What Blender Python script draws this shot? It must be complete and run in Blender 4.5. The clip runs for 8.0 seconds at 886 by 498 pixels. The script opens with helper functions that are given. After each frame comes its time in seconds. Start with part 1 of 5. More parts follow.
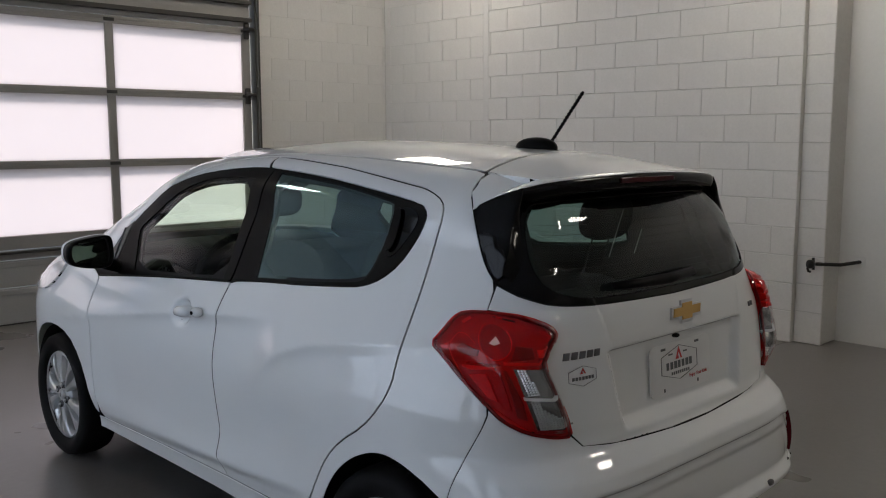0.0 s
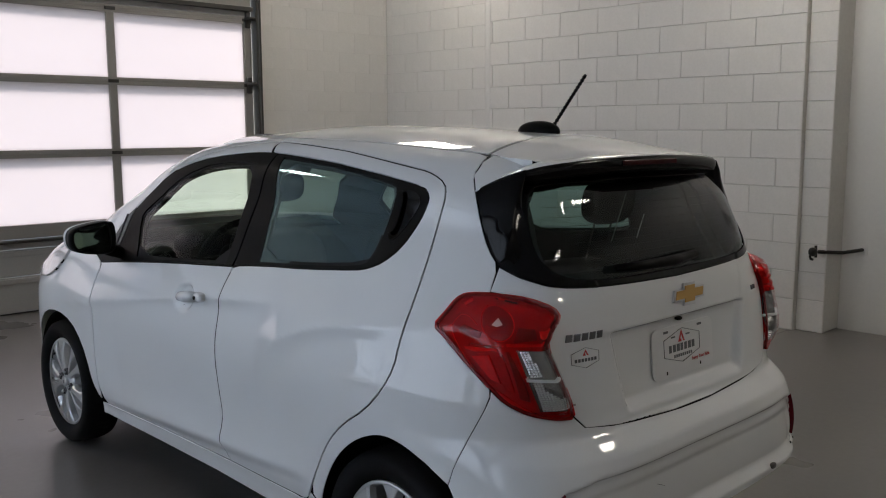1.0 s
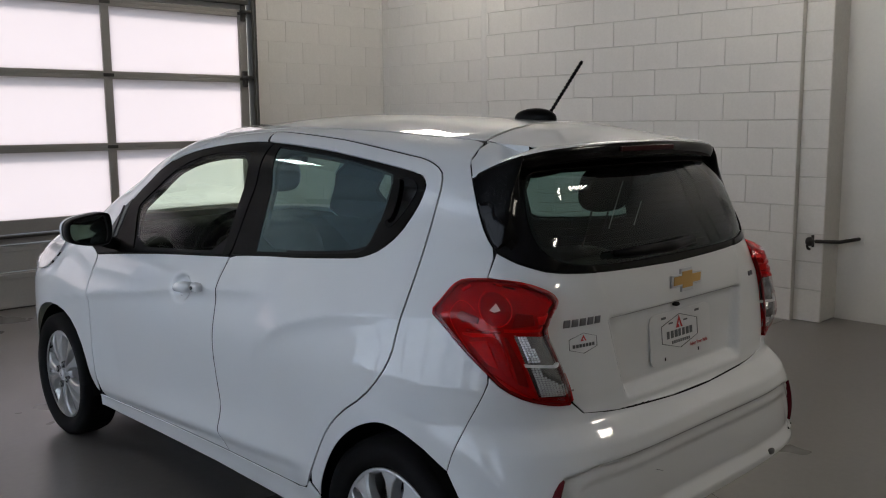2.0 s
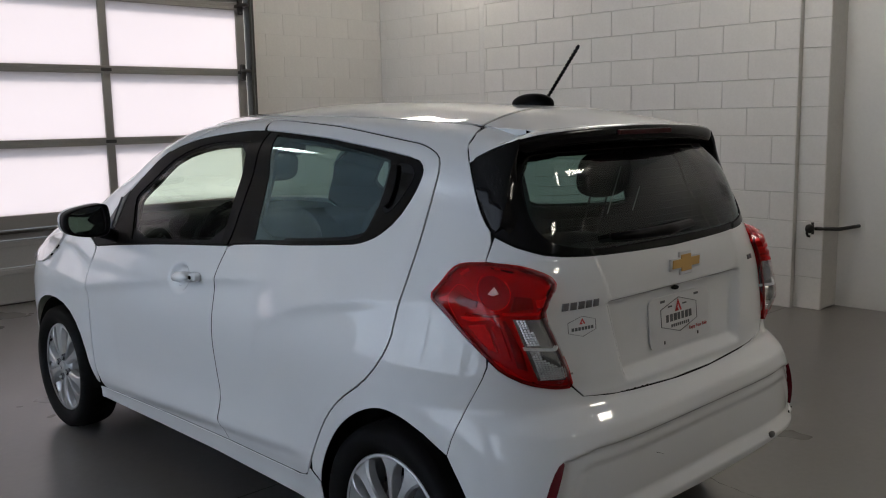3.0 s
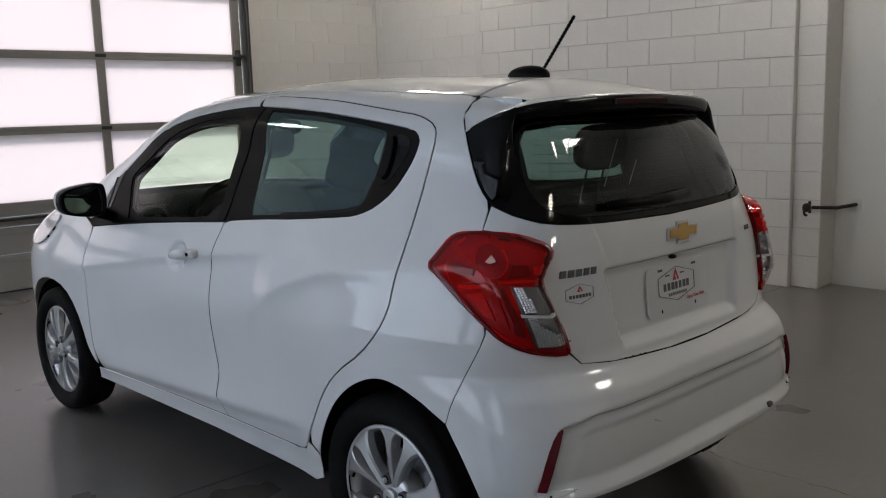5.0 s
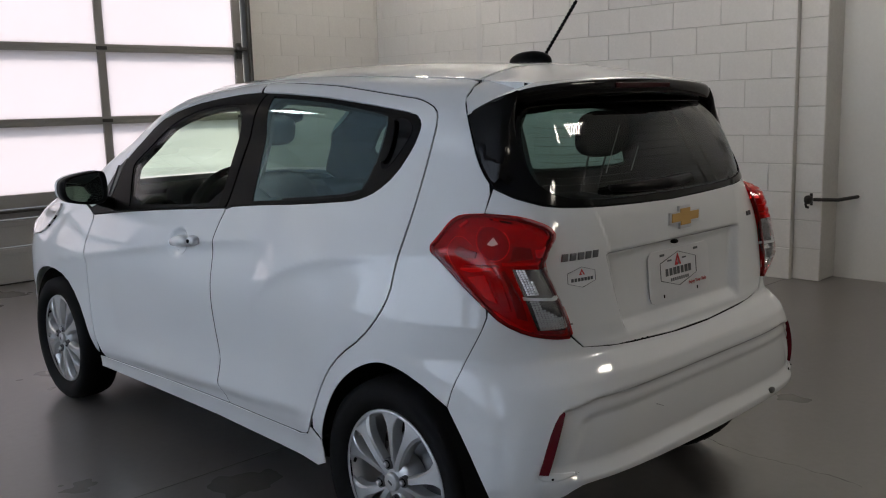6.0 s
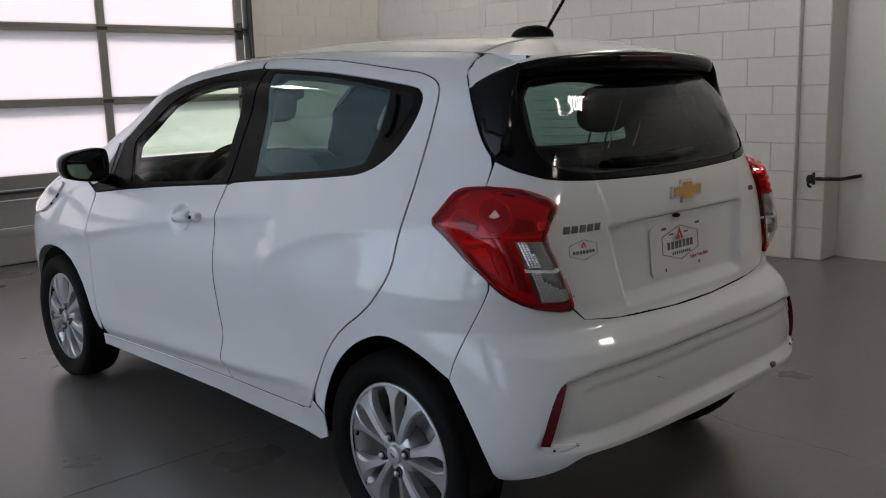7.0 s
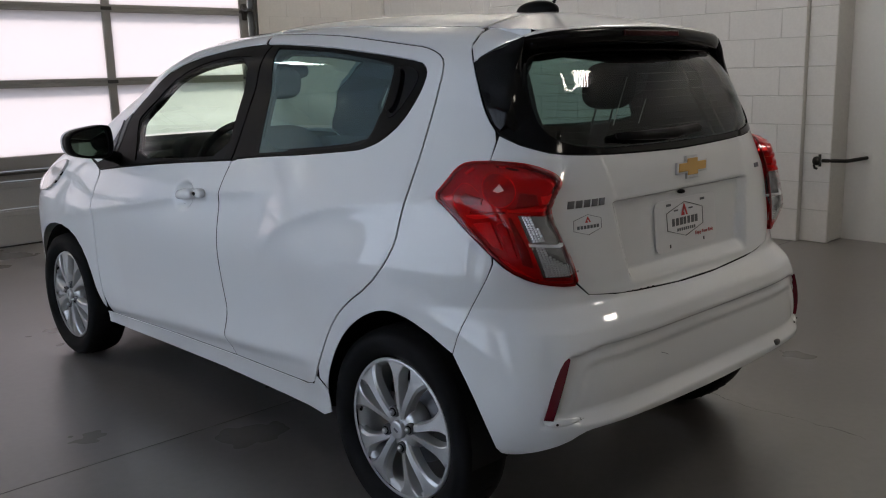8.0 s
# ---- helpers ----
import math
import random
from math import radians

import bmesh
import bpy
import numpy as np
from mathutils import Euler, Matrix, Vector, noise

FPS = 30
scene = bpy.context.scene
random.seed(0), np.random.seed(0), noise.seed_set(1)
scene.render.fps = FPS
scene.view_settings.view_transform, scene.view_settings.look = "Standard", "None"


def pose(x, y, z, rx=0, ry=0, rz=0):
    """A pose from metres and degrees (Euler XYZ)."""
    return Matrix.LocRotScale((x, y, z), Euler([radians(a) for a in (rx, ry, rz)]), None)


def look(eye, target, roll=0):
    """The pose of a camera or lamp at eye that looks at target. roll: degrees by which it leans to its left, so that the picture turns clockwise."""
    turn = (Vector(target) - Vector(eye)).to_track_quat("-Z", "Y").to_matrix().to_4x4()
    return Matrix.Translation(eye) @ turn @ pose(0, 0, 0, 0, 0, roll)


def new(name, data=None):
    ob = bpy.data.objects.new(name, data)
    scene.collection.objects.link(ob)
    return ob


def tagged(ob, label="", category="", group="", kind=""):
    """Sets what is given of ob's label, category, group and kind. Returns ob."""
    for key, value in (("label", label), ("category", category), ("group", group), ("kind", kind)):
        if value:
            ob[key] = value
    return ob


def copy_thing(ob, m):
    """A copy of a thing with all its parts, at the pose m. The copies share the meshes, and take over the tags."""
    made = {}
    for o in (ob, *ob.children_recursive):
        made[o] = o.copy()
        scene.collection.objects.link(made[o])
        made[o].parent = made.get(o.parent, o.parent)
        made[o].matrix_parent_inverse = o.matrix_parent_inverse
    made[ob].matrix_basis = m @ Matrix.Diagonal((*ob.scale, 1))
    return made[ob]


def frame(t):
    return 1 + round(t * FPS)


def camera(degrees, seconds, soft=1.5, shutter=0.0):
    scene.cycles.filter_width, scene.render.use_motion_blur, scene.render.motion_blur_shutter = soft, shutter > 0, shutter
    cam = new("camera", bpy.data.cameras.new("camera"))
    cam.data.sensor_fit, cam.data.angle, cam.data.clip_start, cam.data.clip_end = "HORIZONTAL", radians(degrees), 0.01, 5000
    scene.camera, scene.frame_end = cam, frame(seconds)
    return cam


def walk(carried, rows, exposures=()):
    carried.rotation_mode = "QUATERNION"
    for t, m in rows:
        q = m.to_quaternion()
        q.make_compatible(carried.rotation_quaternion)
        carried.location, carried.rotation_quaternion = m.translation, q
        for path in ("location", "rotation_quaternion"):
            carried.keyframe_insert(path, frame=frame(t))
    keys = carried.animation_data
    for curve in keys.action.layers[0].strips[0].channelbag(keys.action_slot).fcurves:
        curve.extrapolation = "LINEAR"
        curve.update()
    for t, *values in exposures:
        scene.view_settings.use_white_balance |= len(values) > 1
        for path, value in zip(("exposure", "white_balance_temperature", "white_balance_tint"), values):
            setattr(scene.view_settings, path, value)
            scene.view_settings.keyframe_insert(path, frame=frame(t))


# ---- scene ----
cam = camera(53.1, 8.0, soft=1.1)
PATH = [
    (0, (-2.245, -1.801, 1.496), (-0.878, -0.364, 1.245), -0.1),
    (0.5, (-2.247, -1.802, 1.484), (-0.882, -0.363, 1.221), -0.2),
    (1, (-2.247, -1.801, 1.47), (-0.884, -0.362, 1.201), -0.2),
    (1.5, (-2.247, -1.799, 1.459), (-0.882, -0.364, 1.184), -0.3),
    (3, (-2.241, -1.804, 1.42), (-0.877, -0.371, 1.128), -1.1),
    (3.5, (-2.238, -1.805, 1.407), (-0.874, -0.375, 1.102), -1.3),
    (4, (-2.239, -1.807, 1.391), (-0.872, -0.381, 1.078), -1.5),
    (4.5, (-2.242, -1.809, 1.381), (-0.876, -0.382, 1.067), -1.6),
    (6, (-2.248, -1.807, 1.33), (-0.885, -0.379, 1.009), -1.6),
    (6.5, (-2.25, -1.81, 1.317), (-0.891, -0.383, 0.976), -1.7),
    (7, (-2.253, -1.811, 1.303), (-0.898, -0.384, 0.946), -1.7),
    (7.5, (-2.251, -1.811, 1.287), (-0.903, -0.383, 0.911), -1.6),
    (8, (-2.253, -1.813, 1.276), (-0.911, -0.383, 0.886), -1.6),
]
walk(cam, [(t, look(eye, target, roll)) for t, eye, target, roll in PATH], [(0.0, 1.07, 6450, 11), (4.0, 1.13, 6450, 11), (8.0, 1.21, 6450, 12)])
from mathutils.geometry import delaunay_2d_cdt


# ---- light ----
world = bpy.data.worlds.new("daylight")
scene.world = world
world.use_nodes = True
wn, wl = world.node_tree.nodes, world.node_tree.links
sky = wn.new("ShaderNodeTexSky")
sky.sky_type, sky.sun_disc = "NISHITA", False
sky.sun_elevation, sky.sun_rotation = radians(39), radians(-45)
wl.new(sky.outputs[0], wn["Background"].inputs[0])
wn["Background"].inputs[1].default_value = 0.15
sun = new("sun", bpy.data.lights.new("sun", "SUN"))
sun.data.energy, sun.data.angle, sun.data.color = 4.2, radians(0.6), (1.0, 0.95, 0.88)
sun.matrix_world = look((0, 0, 12), (0 + 0.55, 0 - 0.55, 12 - 0.63))
TUBE_POWER = 22.5


# ---- materials ----
def material(name, colour, rough=0.5, metal=0.0, coat=0.0, grain=0.0, scale=20.0, bump=0.0, stain=0.0, stain_scale=1.5, rough_var=0.0, spec=0.5, coat_rough=0.015, coat_ior=1.6):
    """A principled surface with grain at one scale, stains at another, and a fine relief."""
    m = bpy.data.materials.new(name)
    m.use_nodes = True
    n, l = m.node_tree.nodes, m.node_tree.links
    b = n["Principled BSDF"]
    b.inputs["Base Color"].default_value = (*colour, 1)
    b.inputs["Roughness"].default_value = rough
    b.inputs["Metallic"].default_value = metal
    b.inputs["Specular IOR Level"].default_value = spec
    b.inputs["Coat Weight"].default_value = coat
    b.inputs["Coat Roughness"].default_value = coat_rough
    b.inputs["Coat IOR"].default_value = coat_ior
    if grain or stain or bump or rough_var:
        co = n.new("ShaderNodeTexCoord")
        fine, broad = n.new("ShaderNodeTexNoise"), n.new("ShaderNodeTexNoise")
        fine.inputs["Scale"].default_value, broad.inputs["Scale"].default_value = scale, stain_scale
        fine.inputs["Detail"].default_value, broad.inputs["Detail"].default_value = 5, 4
        for t in (fine, broad):
            l.new(co.outputs["Object"], t.inputs["Vector"])
        last = None
        for tex, amount in ((fine, grain), (broad, stain)):
            if not amount:
                continue
            ramp = n.new("ShaderNodeMapRange")
            ramp.inputs["From Min"].default_value, ramp.inputs["From Max"].default_value = 0.15, 0.85
            ramp.inputs["To Min"].default_value, ramp.inputs["To Max"].default_value = 1 - amount, 1 + amount
            l.new(tex.outputs["Fac"], ramp.inputs["Value"])
            mul = n.new("ShaderNodeVectorMath")
            mul.operation = "MULTIPLY"
            if last is None:
                mul.inputs[0].default_value = colour
            else:
                l.new(last.outputs[0], mul.inputs[0])
            l.new(ramp.outputs[0], mul.inputs[1])
            last = mul
        if last is not None:
            l.new(last.outputs[0], b.inputs["Base Color"])
        if rough_var:
            rr = n.new("ShaderNodeMapRange")
            rr.inputs["From Min"].default_value, rr.inputs["From Max"].default_value = 0.1, 0.9
            rr.inputs["To Min"].default_value, rr.inputs["To Max"].default_value = rough - rough_var, rough + rough_var
            l.new(broad.outputs["Fac"], rr.inputs["Value"])
            l.new(rr.outputs[0], b.inputs["Roughness"])
            if coat_rough > 0.1:
                cr = n.new("ShaderNodeMapRange")
                cr.inputs["From Min"].default_value, cr.inputs["From Max"].default_value = 0.3, 0.7
                cr.inputs["To Min"].default_value, cr.inputs["To Max"].default_value = coat_rough - 0.03, coat_rough + 0.04
                l.new(broad.outputs["Fac"], cr.inputs["Value"])
                l.new(cr.outputs[0], b.inputs["Coat Roughness"])
        if bump:
            bp = n.new("ShaderNodeBump")
            bp.inputs["Strength"].default_value, bp.inputs["Distance"].default_value = 1.0, bump
            l.new(fine.outputs["Fac"], bp.inputs["Height"])
            l.new(bp.outputs[0], b.inputs["Normal"])
            l.new(bp.outputs[0], b.inputs["Coat Normal"])
    return m


def glass(name, tint, ior=1.5, rough=0.0, sheen=(1.0, 1.0, 1.0)):
    """A thin pane: what lies behind shows through its tint, with a gloss that grows at grazing angles."""
    m = bpy.data.materials.new(name)
    m.use_nodes = True
    n, l = m.node_tree.nodes, m.node_tree.links
    n.remove(n["Principled BSDF"])
    clear, shine, mix, face = n.new("ShaderNodeBsdfTransparent"), n.new("ShaderNodeBsdfGlossy"), n.new("ShaderNodeMixShader"), n.new("ShaderNodeLayerWeight")
    clear.inputs[0].default_value = (*tint, 1)
    shine.inputs["Roughness"].default_value = rough
    shine.inputs["Color"].default_value = (*sheen, 1)
    face.inputs["Blend"].default_value = 0.5
    power, lift = n.new("ShaderNodeMath"), n.new("ShaderNodeMapRange")
    power.operation = "POWER"
    power.inputs[1].default_value = 5.0
    lift.inputs["To Min"].default_value, lift.inputs["To Max"].default_value = ((ior - 1) / (ior + 1)) ** 2, 1.0
    l.new(face.outputs["Facing"], power.inputs[0])
    l.new(power.outputs[0], lift.inputs["Value"])
    l.new(lift.outputs[0], mix.inputs[0])
    l.new(clear.outputs[0], mix.inputs[1])
    l.new(shine.outputs[0], mix.inputs[2])
    l.new(mix.outputs[0], n["Material Output"].inputs[0])
    return m


def glow(name, colour, strength):
    m = bpy.data.materials.new(name)
    m.use_nodes = True
    b = m.node_tree.nodes["Principled BSDF"]
    b.inputs["Base Color"].default_value = (0.8, 0.8, 0.8, 1)
    b.inputs["Emission Color"].default_value = (*colour, 1)
    b.inputs["Emission Strength"].default_value = strength
    return m


def pane_material(name, tint):
    """Milky twin-wall plastic: daylight from outside comes through it scattered."""
    m = bpy.data.materials.new(name)
    m.use_nodes = True
    n, l = m.node_tree.nodes, m.node_tree.links
    n.remove(n["Principled BSDF"])
    thru, face, mix, add = n.new("ShaderNodeBsdfTranslucent"), n.new("ShaderNodeBsdfPrincipled"), n.new("ShaderNodeMixShader"), n.new("ShaderNodeTexNoise")
    thru.inputs[0].default_value = (*tint, 1)
    face.inputs["Base Color"].default_value = (0.75, 0.74, 0.74, 1)
    face.inputs["Roughness"].default_value = 0.3
    add.inputs["Scale"].default_value = 1.2
    ramp = n.new("ShaderNodeMapRange")
    ramp.inputs["To Min"].default_value, ramp.inputs["To Max"].default_value = 0.12, 0.2
    l.new(add.outputs["Fac"], ramp.inputs["Value"])
    l.new(ramp.outputs[0], mix.inputs[0])
    l.new(thru.outputs[0], mix.inputs[1])
    l.new(face.outputs[0], mix.inputs[2])
    l.new(mix.outputs[0], n["Material Output"].inputs[0])
    return m


PAINT = material("white_car_paint", (0.77, 0.78, 0.78), 0.45, coat=1.0, grain=0.012, scale=900, spec=0.3)
TRIM = material("black_trim", (0.005, 0.005, 0.0055), 0.38, bump=0.0001, scale=900, spec=0.05)
SHINY = material("gloss_black", (0.003, 0.003, 0.0035), 0.08, spec=0.16, coat=0.05)
# near-black: stands in for shade in seams and holes, also colours small dark parts
DARK = material("near_black_fill", (0.004, 0.004, 0.004), 0.9)
RUBBER = material("tyre_rubber", (0.005, 0.005, 0.0055), 0.8, grain=0.15, scale=60, bump=0.0006, spec=0.2)
ALLOY = material("silver_alloy", (0.60, 0.60, 0.60), 0.36, metal=0.75, grain=0.04, scale=300)
BRAKE = material("dull_steel", (0.18, 0.18, 0.19), 0.5, metal=0.8, grain=0.1, scale=50)
CHROME = material("chrome", (0.62, 0.62, 0.63), 0.28, metal=1.0)
GOLD = material("gold_emblem", (0.62, 0.38, 0.12), 0.3, metal=0.7)
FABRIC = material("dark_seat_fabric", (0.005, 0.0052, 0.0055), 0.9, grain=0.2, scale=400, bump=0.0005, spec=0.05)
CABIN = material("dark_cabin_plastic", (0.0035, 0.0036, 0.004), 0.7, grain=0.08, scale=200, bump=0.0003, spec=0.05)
LINER = material("grey_headliner", (0.16, 0.165, 0.165), 0.9, grain=0.06, scale=300)
PLATE = material("white_plate", (0.72, 0.72, 0.72), 0.3, grain=0.02, scale=40)
GREYINK = material("grey_print", (0.11, 0.115, 0.12), 0.5)
REDINK = material("red_print", (0.55, 0.05, 0.05), 0.5)
REFLECTOR = material("dark_red_reflector", (0.13, 0.005, 0.014), 0.2, coat=0.2)
STOPLAMP = material("stop_lamp_red", (0.035, 0.001, 0.002), 0.3, spec=0.12)
# tones of one lamp red: they carry the glow and shade of its folds
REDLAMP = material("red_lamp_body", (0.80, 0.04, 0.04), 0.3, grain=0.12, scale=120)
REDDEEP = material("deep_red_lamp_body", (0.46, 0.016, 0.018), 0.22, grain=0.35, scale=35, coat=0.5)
LAMPDARK = material("dark_red_lamp_tone", (0.19, 0.008, 0.010), 0.3)
LAMPSILVER = material("lamp_reflector_silver", (0.30, 0.30, 0.30), 0.25, metal=0.9, grain=0.25, scale=30, bump=0.0006)
SPARKLE = material("prism_silver", (0.80, 0.80, 0.79), 0.18, metal=0.6)
REDMID = material("mid_red_lamp_tone", (0.72, 0.030, 0.030), 0.25, grain=0.2, scale=60)
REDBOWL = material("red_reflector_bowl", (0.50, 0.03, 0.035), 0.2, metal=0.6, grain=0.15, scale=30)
GLINT = material("pale_glint_spot", (0.80, 0.52, 0.46), 0.3)
OPTIC = material("frosted_lamp_optic", (0.48, 0.48, 0.47), 0.25, metal=0.3)
GLASS_FRONT = glass("light_green_glass", (0.84, 0.95, 0.85), 1.1)
# raised ior and blue-green sheen put a bluish reflection into the rear side windows
GLASS_REAR = glass("tinted_glass", (0.40, 0.54, 0.52), 2.1, 0.0, (0.60, 0.86, 0.95))
GLASS_GATE = glass("tinted_rear_glass", (0.58, 0.74, 0.67), 1.6)
LENS_RED = glass("red_lens", (0.93, 0.16, 0.16), 1.45)
LENS_CLEAR = glass("clear_lens", (0.92, 0.92, 0.92), 1.45)
MIRROR = material("mirror_glass", (0.55, 0.58, 0.57), 0.03, metal=1.0)
GREYTRIM = material("dull_grey_trim", (0.10, 0.098, 0.095), 0.5, grain=0.05, scale=200)
HEADLENS = material("headlamp_lens", (0.62, 0.60, 0.58), 0.12, coat=1.0, grain=0.15, scale=40)
BLOCK = material("painted_block", (0.66, 0.645, 0.62), 0.55, grain=0.05, scale=55, bump=0.0012, stain=0.05, stain_scale=0.9)
MORTAR = material("painted_mortar", (0.52, 0.505, 0.48), 0.7, grain=0.08, scale=50, bump=0.001)
PLASTER = material("painted_wall", (0.64, 0.63, 0.61), 0.5, grain=0.03, scale=40, bump=0.0006, stain=0.05, stain_scale=0.7)
CEILING = material("ceiling_paint", (0.78, 0.78, 0.78), 0.8, grain=0.04, scale=30, stain=0.05)
CONCRETE = material("sealed_concrete", (0.113, 0.104, 0.097), 0.5, grain=0.12, scale=30, stain=0.30, stain_scale=1.6, rough_var=0.04, spec=0.4, coat=0.9, coat_rough=0.29, coat_ior=1.45)


def blotched(m, scale, depth):
    """Scattered dark spots and scuffs over a material's own colour."""
    n, l = m.node_tree.nodes, m.node_tree.links
    paint = n["Principled BSDF"].inputs["Base Color"]
    before = paint.links[0].from_socket
    co = n.new("ShaderNodeTexCoord")
    for size, lo, hi in ((scale, 0.50, 0.80), (scale * 5.5, 0.56, 0.76)):
        tex, ramp = n.new("ShaderNodeTexNoise"), n.new("ShaderNodeMapRange")
        tex.inputs["Scale"].default_value, tex.inputs["Detail"].default_value = size, 7
        tex.inputs["Roughness"].default_value = 0.62
        ramp.inputs["From Min"].default_value, ramp.inputs["From Max"].default_value = lo, hi
        ramp.inputs["To Min"].default_value, ramp.inputs["To Max"].default_value = 1.0, 1.0 - depth
        l.new(co.outputs["Object"], tex.inputs["Vector"])
        l.new(tex.outputs["Fac"], ramp.inputs["Value"])
        mul = n.new("ShaderNodeVectorMath")
        mul.operation = "MULTIPLY"
        l.new(before, mul.inputs[0])
        l.new(ramp.outputs[0], mul.inputs[1])
        before = mul.outputs[0]
    l.new(before, paint)


blotched(CONCRETE, 2.2, 0.09)
ALUMINIUM = material("grey_door_metal", (0.27, 0.255, 0.24), 0.45, metal=0.35, grain=0.05, scale=80, stain=0.06)
DOORSKIN = material("grey_door_skin", (0.30, 0.285, 0.265), 0.5, grain=0.05, scale=60, stain=0.08)
TRACK = material("dark_track_metal", (0.05, 0.048, 0.045), 0.5, metal=0.5, grain=0.1, scale=60)
BLACKIRON = material("black_iron", (0.015, 0.014, 0.013), 0.5, metal=0.4, grain=0.2, scale=80)
ASPHALT = material("asphalt", (0.18, 0.18, 0.175), 0.9, grain=0.2, scale=60)
PANE = pane_material("milky_pane", (0.705, 0.668, 0.678))
BLUEPANE = pane_material("bluish_pane", (0.822, 0.884, 0.963))
TUBES = glow("lit_tube", (1.0, 0.92, 0.785), TUBE_POWER)
SHADE = material("grey_lamp_housing", (0.22, 0.22, 0.21), 0.5)


# ---- building blocks ----
def mesh(verts, faces, shading=None, smooth_faces=True):
    me = bpy.data.meshes.new("form")
    me.from_pydata([tuple(map(float, v)) for v in verts], [], [tuple(int(i) for i in f) for f in faces])
    me.polygons.foreach_set("use_smooth", [smooth_faces] * len(me.polygons))
    me.update()
    if shading is not None:
        me.normals_split_custom_set_from_vertices([tuple(map(float, n)) for n in shading])
    return me


def from_bm(bm, smooth_faces=False):
    me = bpy.data.meshes.new("form")
    bm.normal_update()
    bm.to_mesh(me)
    bm.free()
    me.polygons.foreach_set("use_smooth", [smooth_faces] * len(me.polygons))
    return me


def part(name, me, mat, parent=None, label=""):
    ob = new(name, me)
    if not me.materials:
        me.materials.append(mat)
    ob.parent = parent
    return tagged(ob, label)


def thing(name, label, category, place=(0, 0, 0), group="", kind=""):
    ob = new(name)
    ob.location = place
    ob.empty_display_size = 0.1
    return tagged(ob, label, category, group, kind)


def box(lo, hi, bevel=0.0, segments=2, turn=None, smooth_faces=False):
    """A box between two corners, its edges rounded."""
    bm = bmesh.new()
    bmesh.ops.create_cube(bm, size=1)
    lo, hi = Vector(lo), Vector(hi)
    bmesh.ops.scale(bm, vec=hi - lo, verts=bm.verts)
    if bevel:
        bmesh.ops.bevel(bm, geom=bm.edges[:], offset=bevel, segments=segments, profile=0.6, affect="EDGES")
    if turn is not None:
        bmesh.ops.transform(bm, matrix=turn, verts=bm.verts)
    bmesh.ops.translate(bm, vec=(lo + hi) / 2, verts=bm.verts)
    return from_bm(bm, smooth_faces)


def lathe(profile, segments=48, matrix=None, closed=False):
    """Turns (radius, depth) pairs about the x axis."""
    verts, faces = [], []
    n = len(profile)
    for i in range(segments):
        a = 2 * math.pi * i / segments
        for r, d in profile:
            verts.append((d, r * math.cos(a), r * math.sin(a)))
    for i in range(segments):
        j = (i + 1) % segments
        for k in range(n if closed else n - 1):
            q = (k + 1) % n
            faces.append((i * n + k, i * n + q, j * n + q, j * n + k))
    if matrix is not None:
        verts = [matrix @ Vector(v) for v in verts]
    return mesh(verts, faces)


def sweep(points, radius, segments=10, flat=1.0):
    """A rod along points, with rounded section; radius may be a list."""
    pts = [Vector(p) for p in points]
    radii = radius if isinstance(radius, (list, tuple)) else [radius] * len(pts)
    verts, faces = [], []
    side = None
    for i, p in enumerate(pts):
        d = (pts[min(i + 1, len(pts) - 1)] - pts[max(i - 1, 0)]).normalized()
        if side is None:
            side = d.orthogonal().normalized()
        side = (side - d * side.dot(d)).normalized()
        up = d.cross(side)
        for k in range(segments):
            a = 2 * math.pi * k / segments
            verts.append(p + radii[i] * (math.cos(a) * side + flat * math.sin(a) * up))
    for i in range(len(pts) - 1):
        for k in range(segments):
            q = (k + 1) % segments
            faces.append((i * segments + k, i * segments + q, (i + 1) * segments + q, (i + 1) * segments + k))
    faces.append(tuple(range(segments))[::-1])
    faces.append(tuple((len(pts) - 1) * segments + k for k in range(segments)))
    return mesh(verts, faces)


def blob(centre, size, power=3.0, rows=16, cols=24, turn=None):
    """A cushion: a rounded block of the given half sizes."""
    def p(c, e):
        return math.copysign(abs(c) ** e, c)
    e = 2 / power
    verts, faces = [], []
    for i in range(rows + 1):
        a = -math.pi / 2 + math.pi * i / rows
        for j in range(cols):
            b = 2 * math.pi * j / cols
            v = Vector((size[0] * p(math.cos(a), e) * p(math.cos(b), e), size[1] * p(math.cos(a), e) * p(math.sin(b), e), size[2] * p(math.sin(a), e)))
            if turn is not None:
                v = turn @ v
            verts.append(v + Vector(centre))
    for i in range(rows):
        for j in range(cols):
            q = (j + 1) % cols
            faces.append((i * cols + j, i * cols + q, (i + 1) * cols + q, (i + 1) * cols + j))
    return mesh(verts, faces)


def rounded(points, times=2, closed=True):
    """Cuts the corners of a line again and again, so that it runs smoothly."""
    p = np.array(points, float)
    for _ in range(times):
        nxt = np.roll(p, -1, 0) if closed else p[1:]
        cur = p if closed else p[:-1]
        q = np.empty((2 * len(cur), p.shape[1]))
        q[0::2], q[1::2] = 0.75 * cur + 0.25 * nxt, 0.25 * cur + 0.75 * nxt
        if not closed:
            q = np.vstack([p[:1], q, p[-1:]])
        p = q
    return p


def dense(p, step):
    out = []
    for a, b in zip(p, np.roll(p, -1, 0)):
        n = max(1, int(np.ceil(np.linalg.norm(b - a) / step)))
        out += [a + (b - a) * k / n for k in range(n)]
    out = np.array(out)
    keep = np.linalg.norm(out - np.roll(out, 1, 0), axis=1) > 1e-4
    return out[keep]


